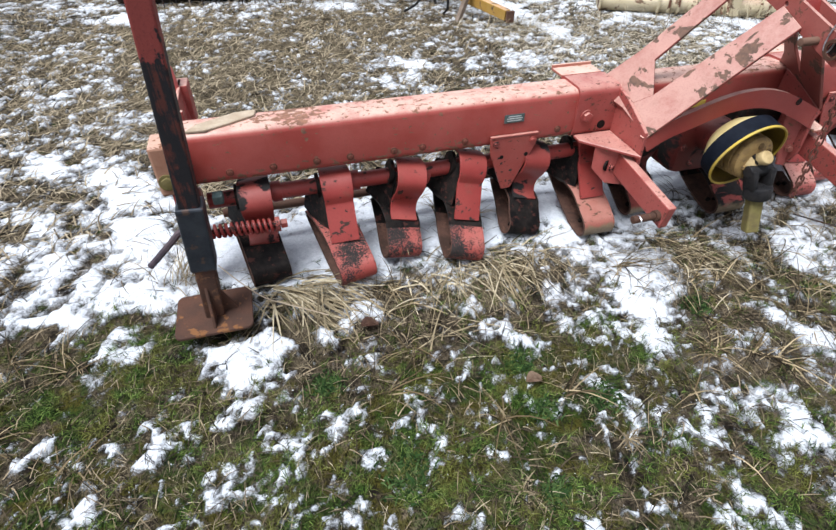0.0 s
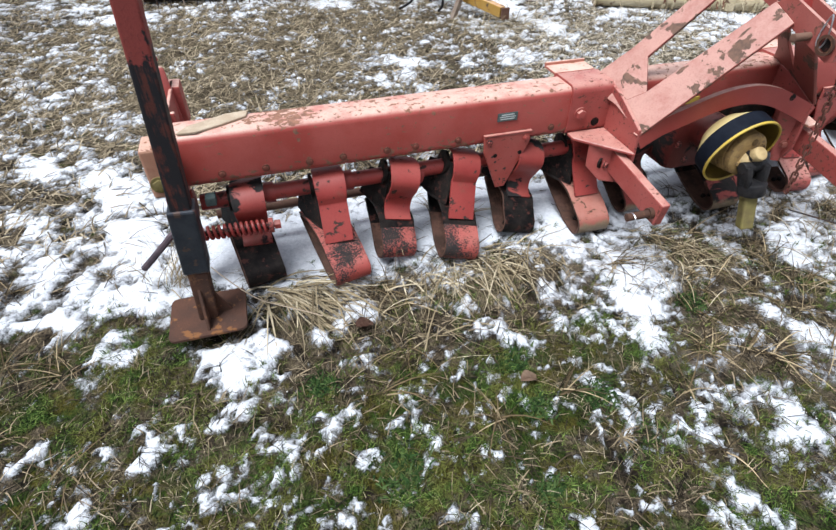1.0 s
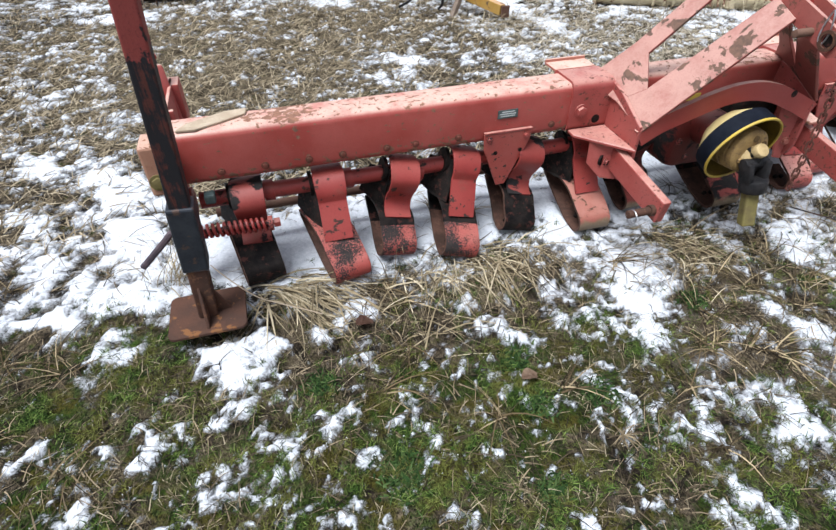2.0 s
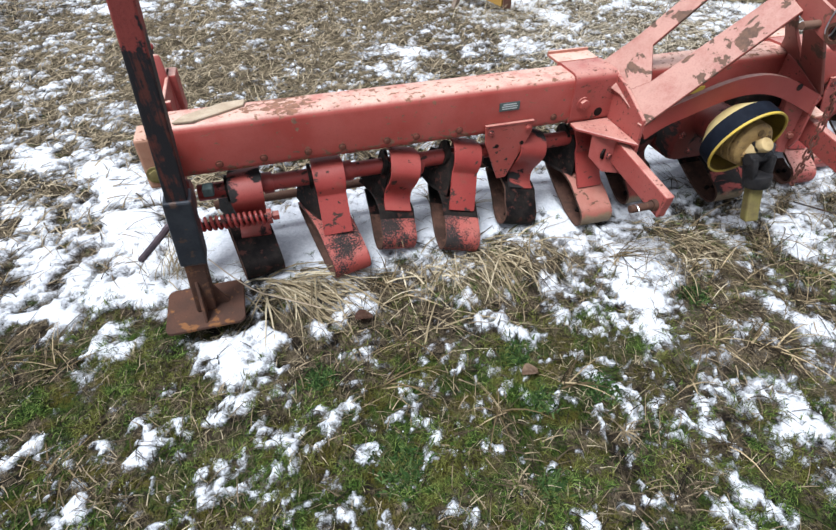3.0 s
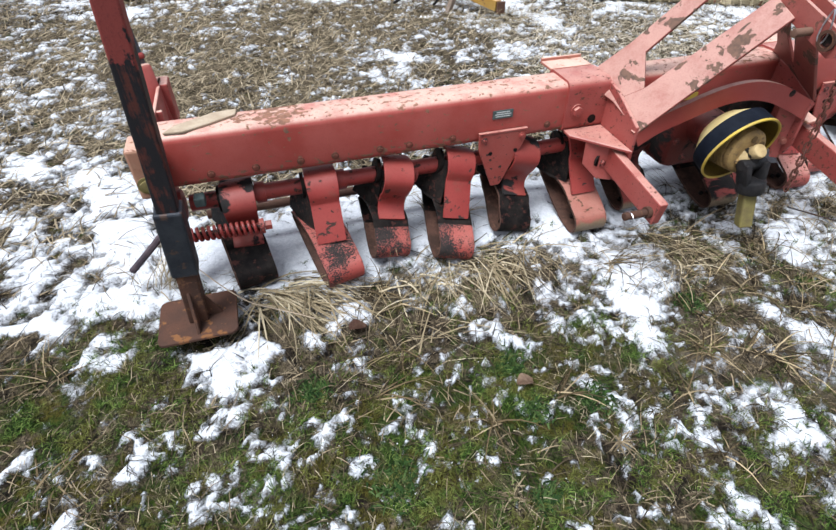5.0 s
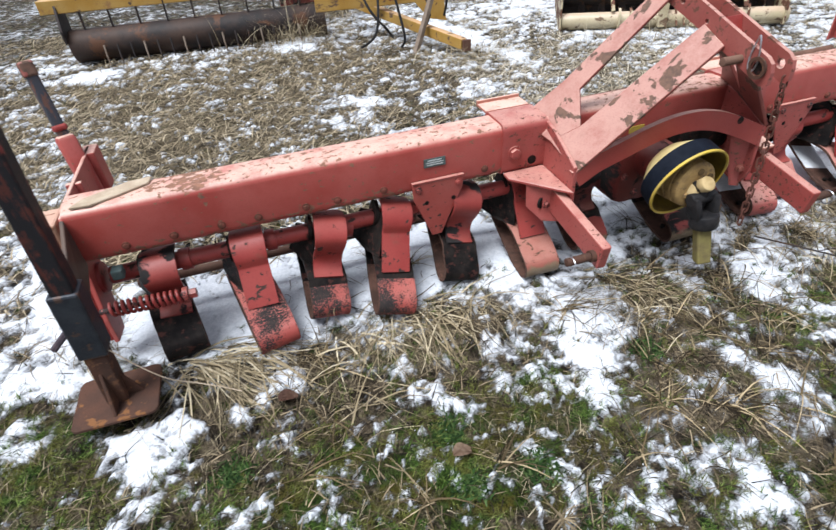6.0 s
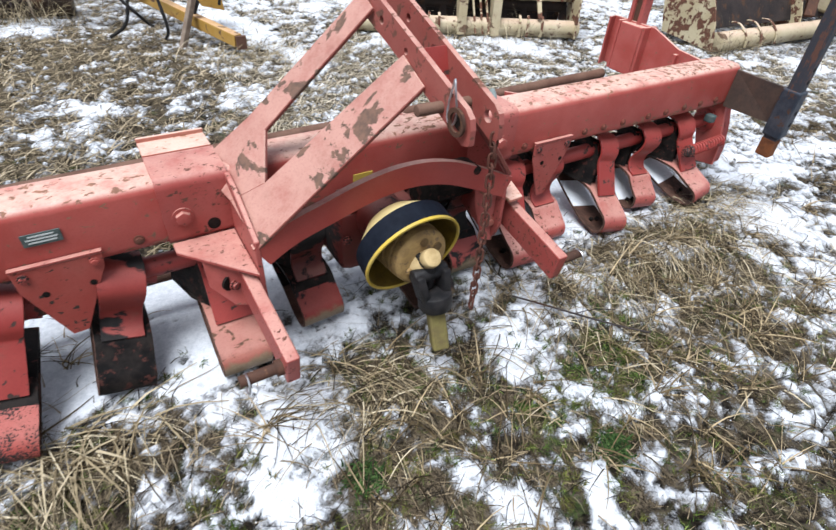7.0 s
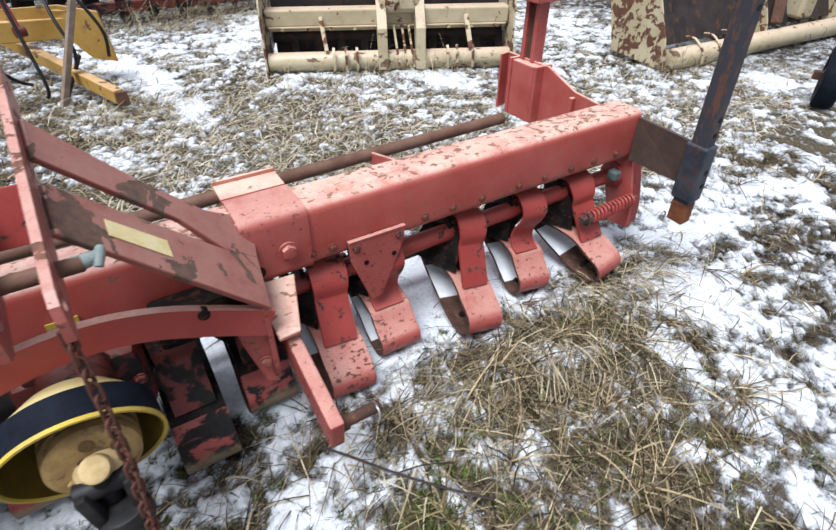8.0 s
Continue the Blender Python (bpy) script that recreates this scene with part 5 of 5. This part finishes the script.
def height_at(x, y):
    z = 0.030 * (fbm(x * 1.3, y * 1.3, 40, 3) - 0.5) + 0.022 * (fbm(x * 7, y * 7, 50, 3) - 0.5)
    return z + 0.016 * np.clip((snow_at(x, y) - 0.42) / 0.25, 0, 1) + 0.030 * blobs(x, y, STRAW) * fbm(x * 9, y * 9, 61, 2) - 0.014


def axis(a, b, step, far):
    mid = np.arange(a, b + step / 2, step)
    grow, d, out = [], step, 0.0
    while out < far:
        d *= 1.12
        out += d
        grow.append(out)
    grow = np.array(grow)
    return np.concatenate([(a - grow)[::-1], mid, b + grow])


gx, gy = axis(-3.4, 4.6, 0.0145, 900.0), axis(-1.8, 4.4, 0.0145, 900.0)
GX, GY = np.meshgrid(gx, gy)
vx, vy = GX.ravel(), GY.ravel()
near = np.exp(-np.maximum(0, np.hypot(vx, vy) - 12) / 10)
vz = height_at(vx, vy) * near
nx, ny = len(gx), len(gy)
idx = np.arange(nx * ny).reshape(ny, nx)
quads = np.stack([idx[:-1, :-1], idx[:-1, 1:], idx[1:, 1:], idx[1:, :-1]], -1).reshape(-1, 4)
me = bpy.data.meshes.new("ground")
me.vertices.add(len(vx))
me.vertices.foreach_set("co", np.stack([vx, vy, vz], -1).ravel())
me.loops.add(len(quads) * 4)
me.loops.foreach_set("vertex_index", quads.ravel().astype(np.int32))
me.polygons.add(len(quads))
me.polygons.foreach_set("loop_start", np.arange(0, len(quads) * 4, 4, dtype=np.int32))
me.update(calc_edges=True)
me.polygons.foreach_set("use_smooth", np.ones(len(quads), dtype=bool))
out = np.maximum(np.maximum(-3.2 - vx, vx - 4.4), np.maximum(-1.6 - vy, vy - 4.3))
out = np.clip(out / 0.9 + 1.3 * (fbm(vx * 1.9, vy * 1.9, 71, 4) - 0.5) * (out > -0.25) * np.clip(out / 0.3 + 0.8, 0, 1), 0, 1)
for name, v in (("snow", snow_at(vx, vy) * (1 - out) + (0.37 + 0.05 * np.clip(vx / 2, -1, 1)) * out), ("open", out), ("green", blobs(vx, vy, GREEN)), ("straw", blobs(vx, vy, STRAW))):
    me.attributes.new(name, "FLOAT", "POINT").data.foreach_set("value", v.astype(np.float32))

k = Mat("winter_turf", 0.9)
k.b.inputs["Specular IOR Level"].default_value = 0.08
s_at, g_at, d_at = k.attribute("snow"), k.attribute("green"), k.attribute("straw")
n1, n2, n3 = k.noise(14.0, 8, 0.68), k.noise(70.0, 8, 0.75), k.noise(4.0, 5)
blade = k.noise(170.0, 5, 0.65, (1.0, 0.55, 1.0), 1.2)
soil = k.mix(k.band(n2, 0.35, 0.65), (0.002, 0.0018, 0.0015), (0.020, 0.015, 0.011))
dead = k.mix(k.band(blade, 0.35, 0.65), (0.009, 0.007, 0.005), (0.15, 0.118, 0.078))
cover = k.band(k.math("ADD", n1, k.math("MULTIPLY", d_at, 0.25)), 0.42, 0.58)
turf = k.mix(cover, soil, dead)
mud = k.mix(k.band(n2, 0.3, 0.7), (0.045, 0.036, 0.029), (0.135, 0.112, 0.088))
at = k.n.new("ShaderNodeSeparateXYZ")
k.l.new(k.co, at.inputs[0])
turf = k.mix(k.math("MULTIPLY", k.band(k.noise(6.5, 5, 0.6), 0.53, 0.60), k.band(at.outputs[0], -0.9, -0.3)), turf, mud)
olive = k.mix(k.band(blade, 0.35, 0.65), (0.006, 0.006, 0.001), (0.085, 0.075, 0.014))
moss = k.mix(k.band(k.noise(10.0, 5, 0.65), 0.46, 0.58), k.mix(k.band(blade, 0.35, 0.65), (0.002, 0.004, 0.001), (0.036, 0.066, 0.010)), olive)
turf = k.mix(k.math("MULTIPLY", k.band(k.math("ADD", k.noise(13.0, 8, 0.7), k.math("MULTIPLY", g_at, 0.18)), 0.52, 0.66), 0.85), turf, moss)
s_at = k.math("ADD", s_at, k.math("MULTIPLY", k.math("SUBTRACT", k.noise(3.2, 5, 0.6), 0.5), 0.25))
patch = k.math("ADD", k.math("MULTIPLY", k.math("SUBTRACT", k.noise(1.1, 6, 0.6), 0.5), 0.9), k.math("MULTIPLY", k.math("SUBTRACT", k.noise(11.0, 8, 0.7), 0.5), 1.5))
s_at = k.math("ADD", s_at, k.math("MULTIPLY", patch, k.attribute("open")))
mask = k.math("ADD", s_at, k.math("MULTIPLY", k.math("SUBTRACT", k.noise(62.0, 6, 0.75, None, 0.8), 0.5), k.math("ADD", 1.1, k.math("MULTIPLY", g_at, 0.8))))
rime = k.band(k.math("ADD", s_at, k.math("MULTIPLY", k.math("SUBTRACT", k.noise(210.0, 4, 0.7), 0.5), 1.4)), 0.36, 0.70)
snow_f = k.math("MAXIMUM", k.band(mask, 0.36, 0.70), k.math("MULTIPLY", rime, 0.6))
snow_c = k.mix(k.band(n2, 0.3, 0.7), (0.52, 0.55, 0.59), (0.73, 0.75, 0.78))
hgt = k.math("ADD", k.math("MULTIPLY", snow_f, 0.6), k.math("ADD", k.math("MULTIPLY", n2, 0.5), k.math("MULTIPLY", blade, 0.5)))
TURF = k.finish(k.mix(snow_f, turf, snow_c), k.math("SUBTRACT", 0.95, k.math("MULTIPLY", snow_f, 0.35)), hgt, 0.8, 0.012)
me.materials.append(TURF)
tagged(new("ground", me), "winter turf of dead grass and moss under patchy snow", "ground", kind="structure")


# ---- grass: blades too many to count ----
def blade_material(name, a, b, c, withered=None):
    k = Mat(name, 0.8)
    k.b.inputs["Specular IOR Level"].default_value = 0.12
    r = k.island()
    col = k.mix(k.band(r, 0.0, 0.6), a, b)
    col = k.mix(k.band(r, 0.6, 1.0), col, c)
    if withered:
        col = k.mix(k.math("MULTIPLY", k.band(k.noise(10.0, 5, 0.65), 0.44, 0.56), 0.75), col, k.mix(r, (0.045, 0.042, 0.008), withered))
        col = k.mix(k.math("MULTIPLY", k.band(k.noise(7.0, 5, 0.65), 0.50, 0.66), 0.7), col, k.mix(r, (0.030, 0.022, 0.011), (0.15, 0.12, 0.065)))
    return k.finish(k.mix(k.math("MULTIPLY", k.noise(40, 3), 0.5), col, (a[0] * 0.5, a[1] * 0.5, a[2] * 0.5)))


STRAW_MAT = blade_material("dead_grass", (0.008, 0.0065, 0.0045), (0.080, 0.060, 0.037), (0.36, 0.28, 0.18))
BLEACHED_MAT = blade_material("bleached_far_grass", (0.11, 0.09, 0.063), (0.44, 0.375, 0.27), (0.70, 0.625, 0.49))
LONG_MAT = blade_material("bleached_leaves", (0.016, 0.011, 0.006), (0.145, 0.105, 0.055), (0.50, 0.39, 0.235))
FAR_MAT = blade_material("bleached_grass", (0.055, 0.042, 0.027), (0.26, 0.205, 0.130), (0.54, 0.45, 0.31))
PALE_MAT = blade_material("pale_straw", (0.06, 0.045, 0.026), (0.32, 0.255, 0.155), (0.66, 0.57, 0.40))
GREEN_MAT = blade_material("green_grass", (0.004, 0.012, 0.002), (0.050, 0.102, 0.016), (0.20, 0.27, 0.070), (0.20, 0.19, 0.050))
CLUMP_MAT = blade_material("fresh_green_leaves", (0.006, 0.018, 0.004), (0.030, 0.068, 0.016), (0.085, 0.130, 0.042))
STAR_MAT = blade_material("withered_tan_leaves", (0.06, 0.045, 0.028), (0.18, 0.14, 0.085), (0.36, 0.285, 0.18))
LEAF_TAN = plain("dry_tan_leaf", (0.20, 0.125, 0.085), (0.33, 0.235, 0.165), 40, 0.8)
LITTER_MAT = blade_material("withered_litter", (0.008, 0.006, 0.004), (0.12, 0.095, 0.055), (0.50, 0.42, 0.285))


def blades(name, x, y, length, width, lift, bend, material, label, category, rng, z=None, heading=None, segs=3):
    """Thin tapered strips from (x, y): lift is the slope at the root, bend how far the tip comes down."""
    n = len(x)
    z = height_at(x, y) if z is None else z
    a = rng.uniform(0, 2 * np.pi, n) if heading is None else heading
    curl = rng.normal(0, 0.28, n)
    rows = []
    px, py, pz = x.copy(), y.copy(), z.copy()
    slope = lift.copy()
    for i in range(segs + 1):
        u = i / segs
        w = width * (1.0 - 0.75 * u) * 0.5
        sx, sy = -np.sin(a) * w, np.cos(a) * w
        rows.append((px - sx, py - sy, pz, px + sx, py + sy, pz + w * 0.6))
        step = length / segs
        px, py, pz = px + np.cos(a) * np.cos(slope) * step, py + np.sin(a) * np.cos(slope) * step, pz + np.sin(slope) * step
        floor = height_at(px, py) + 0.002
        pz = np.maximum(pz, floor)
        slope = slope - bend / segs
        a = a + curl / segs
    verts = np.empty((n, (segs + 1) * 2, 3))
    for i, r in enumerate(rows):
        verts[:, i * 2] = np.stack(r[:3], -1)
        verts[:, i * 2 + 1] = np.stack(r[3:], -1)
    base = (np.arange(n) * (segs + 1) * 2)[:, None, None]
    q = np.array([[i * 2, i * 2 + 1, i * 2 + 3, i * 2 + 2] for i in range(segs)])[None] + base
    q = q.reshape(-1, 4)
    me = bpy.data.meshes.new(name)
    me.vertices.add(n * (segs + 1) * 2)
    me.vertices.foreach_set("co", verts.ravel())
    me.loops.add(len(q) * 4)
    me.loops.foreach_set("vertex_index", q.ravel().astype(np.int32))
    me.polygons.add(len(q))
    me.polygons.foreach_set("loop_start", np.arange(0, len(q) * 4, 4, dtype=np.int32))
    me.update(calc_edges=True)
    me.materials.append(material)
    return tagged(new(name, me), label, category, kind="stuff")


rng = np.random.default_rng(5)


def sown(n, x0, x1, y0, y1, weight):
    """Places drawn evenly and kept by weight(x, y), 0 to 1."""
    x, y = rng.uniform(x0, x1, n), rng.uniform(y0, y1, n)
    keep = rng.uniform(0, 1, n) < weight(x, y)
    return x[keep], y[keep]


def bare(x, y):
    """1 where no snow lies, next to nothing on it."""
    return np.clip((0.62 - snow_at(x, y)) / 0.26, 0.05, 1)


def poking(x, y):
    """Short blades also stand through thin snow."""
    return np.clip((0.80 - snow_at(x, y)) / 0.36, 0.12, 1)


def dead_weight(x, y):
    return bare(x, y) * np.clip(0.12 + 0.85 * blobs(x, y, STRAW) + np.clip(fbm(x * 4, y * 4, 77) * 2.0 - 0.75, 0, 0.8) - 0.08 * blobs(x, y, GREEN), 0.05, 1)


x, y = sown(60000, -3.4, 3.2, -1.7, 0.4, dead_weight)
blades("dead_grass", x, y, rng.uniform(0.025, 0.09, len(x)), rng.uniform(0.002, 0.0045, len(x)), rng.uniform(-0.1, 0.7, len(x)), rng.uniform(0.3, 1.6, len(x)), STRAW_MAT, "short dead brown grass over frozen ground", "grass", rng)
# rosettes of longer dead leaves
cx, cy = sown(1500, -3.4, 3.4, -1.7, 0.3, lambda x, y: np.clip(dead_weight(x, y) * 0.9 + 0.04, 0, 1) * (1 - 0.88 * np.clip((-0.22 - y) / 0.16, 0, 1) * np.clip((-0.4 - x) / 0.3, 0, 1)))
per = 13
x, y = np.repeat(cx, per) + rng.normal(0, 0.012, len(cx) * per), np.repeat(cy, per) + rng.normal(0, 0.012, len(cx) * per)
lean = np.repeat(rng.uniform(0, 6.28, len(cx)), per) + rng.normal(0, 1.5, len(x))
blades("dead_grass", x, y, rng.uniform(0.06, 0.20, len(x)), rng.uniform(0.0022, 0.0062, len(x)), rng.uniform(0.0, 0.8, len(x)), rng.uniform(0.5, 1.6, len(x)), LONG_MAT, "rosettes of long bleached grass leaves on the turf", "grass", rng, heading=lean, segs=4)
def behind(n, x0, x1, material, label):
    x, y = sown(n, x0, x1, 0.3, 5.6, lambda x, y: np.clip(dead_weight(x, y) + 0.3 * bare(x, y), 0, 1))
    blades("dead_grass", x, y, rng.uniform(0.05, 0.16, len(x)), rng.uniform(0.003, 0.008, len(x)), rng.uniform(-0.1, 0.6, len(x)), rng.uniform(0.3, 1.5, len(x)), material, label, "grass", rng)


behind(60000, -4.2, 0.1, FAR_MAT, "matted dead brown grass behind the machine")
behind(62000, 0.1, 5.0, BLEACHED_MAT, "bleached dry grass behind the machine")
cx, cy = sown(52000, -3.2, 1.6, -1.7, 0.0, lambda x, y: poking(x, y) * np.clip(0.75 * blobs(x, y, GREEN) + 0.13, 0, 1) * np.clip(fbm(x * 9, y * 9, 91) * 7.0 - 2.95, 0, 1))
per = 9
x, y = np.repeat(cx, per) + rng.normal(0, 0.006, len(cx) * per), np.repeat(cy, per) + rng.normal(0, 0.006, len(cx) * per)
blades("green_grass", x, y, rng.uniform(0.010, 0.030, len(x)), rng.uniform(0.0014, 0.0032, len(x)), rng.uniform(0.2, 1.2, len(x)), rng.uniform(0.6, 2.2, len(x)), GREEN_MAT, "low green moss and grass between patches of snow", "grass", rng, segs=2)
# fine withered blades mixed into the green
x, y = sown(60000, -3.2, 1.6, -1.7, -0.2, lambda x, y: poking(x, y) * np.clip(0.10 + 0.30 * blobs(x, y, GREEN) + fbm(x * 6, y * 6, 95) * 2.4 - 1.2, 0, 0.9))
blades("dead_grass", x, y, rng.uniform(0.02, 0.06, len(x)), rng.uniform(0.0012, 0.0028, len(x)), rng.uniform(0.0, 0.6, len(x)), rng.uniform(0.4, 1.8, len(x)), LITTER_MAT, "fine withered blades among the green turf", "grass", rng, segs=2)


# low clumps of broad green leaves, and flat withered stars
def clump(n, cx, cy, size, label):
    x, y = rng.normal(cx, size * 0.45, n), rng.normal(cy, size * 0.45, n)
    blades("green_clump", x, y, rng.uniform(0.012, 0.030, n), rng.uniform(0.004, 0.009, n), rng.uniform(0.2, 1.2, n), rng.uniform(0.6, 2.0, n), CLUMP_MAT, label, "weed", rng, segs=3)


for cx, cy, size in ((-1.45, -0.94, 0.075), (-1.10, -1.10, 0.04), (-1.02, -0.68, 0.05), (-1.02, -0.86, 0.045), (-0.82, -0.87, 0.05), (-1.62, -0.60, 0.05), (-0.30, -0.62, 0.045), (0.33, -0.86, 0.05)):
    clump(int(5200 * size), cx, cy, size, "small clump of fresh green leaves in the turf")


def star(cx, cy, size):
    n = 26
    x, y = rng.normal(cx, 0.004, n), rng.normal(cy, 0.004, n)
    blades("withered_star", x, y, rng.uniform(size * 0.3, size, n), rng.uniform(0.002, 0.0065, n), rng.uniform(0.0, 0.5, n), rng.uniform(0.4, 1.2, n), STAR_MAT, "flat star of withered tan leaves on the turf", "weed", rng, segs=4)


for cx, cy, size in ((-1.18, -1.07, 0.075), (-0.84, -1.02, 0.08)):
    star(cx, cy, size)


def tuft(n, cx, cy, sx, sy, length, heading, spread, lift, label, broad=0.0042):
    x, y = rng.normal(cx, sx, n), rng.normal(cy, sy, n)
    blades("straw_tuft", x, y, rng.uniform(length * 0.5, length, n), 0.0013 + broad * rng.uniform(0, 1, n) ** 2, rng.uniform(lift * 0.3, lift, n), rng.uniform(0.8, 1.9, n), PALE_MAT, label, "straw", rng, heading=rng.normal(heading, spread, n), segs=5)


tuft(170, -1.64, -0.16, 0.08, 0.03, 0.36, -0.85, 0.60, 0.42, "pale straw clump spilling from under the first shoe", 0.008)
tuft(240, -0.98, -0.20, 0.17, 0.05, 0.32, -1.3, 1.1, 0.40, "pale straw heap before the shoes", 0.006)
tuft(26, -1.25, -0.42, 0.22, 0.09, 0.46, -0.3, 1.2, 0.25, "loose pale straw lying on the turf")
tuft(260, -0.15, -0.38, 0.14, 0.08, 0.20, -1.5, 1.4, 0.6, "grey straw tuft before the drive shaft")
tuft(760, 1.15, -0.30, 0.35, 0.10, 0.26, -2.6, 0.8, 0.5, "drift of long dry straw before the shoes")
tuft(620, 1.2, -0.60, 0.45, 0.18, 0.20, -2.0, 2.0, 0.4, "loose dry straw over thin snow")
tuft(380, 1.72, -0.16, 0.18, 0.08, 0.20, -1.6, 1.4, 0.9, "dry straw round the end of the machine")
tuft(300, -0.85, 3.80, 0.22, 0.07, 0.55, 1.5, 1.8, 1.4, "tall dry weeds beside the black roller")
tuft(320, 0.38, 2.55, 0.20, 0.14, 0.30, 0.0, 3.0, 0.9, "dry grass round the end of the amber frame")
tuft(320, 2.2, 2.35, 0.55, 0.20, 0.34, 1.5, 2.0, 1.5, "tall dry grass grown through the cream harrow")
tuft(260, 3.95, 1.30, 0.30, 0.10, 0.35, 2.0, 2.0, 1.4, "dry grass under the cream mower")
tuft(900, 0.9, 4.75, 0.9, 0.25, 0.45, 1.5, 2.5, 1.4, "tall dry grass before the far machines")
tuft(70, -2.06, 0.03, 0.04, 0.03, 0.24, 2.0, 2.0, 1.5, "dry weed stalks beside the bent lever")


# ---- crumbs of snow caught in the grass: too many to count ----
def snow_crumbs(n, x0, x1, y0, y1, size, label):
    x, y = sown(n, x0, x1, y0, y1, lambda x, y: np.clip((snow_at(x, y) - 0.30) / 0.25, 0, 1) * np.clip((0.85 - snow_at(x, y)) / 0.2, 0.1, 1))
    m = len(x)
    z = height_at(x, y) + rng.uniform(-0.002, 0.008, m)
    r = size * (0.35 + rng.uniform(0, 1, m) ** 2)
    axes = np.array([(1, 0, 0), (0, 1, 0), (-1, 0, 0), (0, -1, 0), (0, 0, 0.4), (0, 0, -0.4)], dtype=float)
    a = rng.uniform(0, 6.28, m)[:, None]
    lump = axes[None] * rng.uniform(0.3, 1.9, (m, 6, 1)) * r[:, None, None]
    vx = lump[:, :, 0] * np.cos(a) - lump[:, :, 1] * np.sin(a) + x[:, None]
    vy = lump[:, :, 0] * np.sin(a) + lump[:, :, 1] * np.cos(a) + y[:, None]
    verts = np.stack([vx, vy, lump[:, :, 2] + z[:, None]], -1).reshape(-1, 3)
    tri = np.array([(0, 1, 4), (1, 2, 4), (2, 3, 4), (3, 0, 4), (1, 0, 5), (2, 1, 5), (3, 2, 5), (0, 3, 5)])
    tri = (tri[None] + (np.arange(m) * 6)[:, None, None]).reshape(-1, 3)
    me = bpy.data.meshes.new("snow_crumbs")
    me.vertices.add(len(verts))
    me.vertices.foreach_set("co", verts.ravel())
    me.loops.add(len(tri) * 3)
    me.loops.foreach_set("vertex_index", tri.ravel().astype(np.int32))
    me.polygons.add(len(tri))
    me.polygons.foreach_set("loop_start", np.arange(0, len(tri) * 3, 3, dtype=np.int32))
    me.update(calc_edges=True)
    me.polygons.foreach_set("use_smooth", np.ones(len(tri), dtype=bool))
    me.materials.append(SNOW)
    tagged(new("snow_crumbs", me), label, "snow", kind="stuff")


snow_crumbs(60000, -3.2, 2.8, -1.6, 0.3, 0.0017, "crumbs of old snow caught in the grass")
snow_crumbs(22000, -3.6, 4.6, 0.3, 4.3, 0.0060, "crumbs of old snow behind the machine")


# ---- a fallen twig and dead leaves ----
twig = thing("twig", (0.43, -0.29, 0.0), "thin dark fallen twig lying on snowy grass", "twig")
line = [(0.0, 0.0, 0.035), (0.05, -0.06, 0.034), (0.13, -0.17, 0.038), (0.22, -0.27, 0.032), (0.30, -0.35, 0.030)]
part("stem", tube(bmesh.new(), curve_pts(line, 4), 0.0035, 6), DARK_IRON, twig, "", True)
part("side_shoot", tube(bmesh.new(), curve_pts([(0.13, -0.17, 0.038), (0.20, -0.19, 0.044), (0.27, -0.22, 0.036)], 4), 0.002, 5), DARK_IRON, twig, "", True)


def dead_leaf(x, y, turn, size, material):
    bm = bmesh.new()
    rows = []
    for i in range(7):
        u = i / 6
        w = size * 0.42 * math.sin(math.pi * (0.08 + 0.84 * u))
        zc = 0.012 * math.cos(3.0 * (u - 0.4))
        rows.append([bm.verts.new((size * (u - 0.5), k * w, zc + abs(k) * 0.010 + 0.004 * math.sin(5 * u + k))) for k in (-1, 0, 1)])
    for a, b in zip(rows, rows[1:]):
        for k in range(2):
            bm.faces.new((a[k], a[k + 1], b[k + 1], b[k]))
    bmesh.ops.solidify(bm, geom=bm.faces[:], thickness=0.0012)
    ob = part("dead_leaf", bm, material, None, "", True)
    z = float(height_at(np.array([x]), np.array([y]))[0]) + 0.012
    ob.matrix_world = pose(x, y, z, 0, 0.2, turn)
    tagged(ob, "curled brown dead leaf lying on the turf", "leaf", "fallen leaves")


dead_leaf(-1.44, -0.405, 0.4, 0.06, RUST_PIPE)
dead_leaf(-1.005, -0.766, 1.9, 0.055, LEAF_TAN)
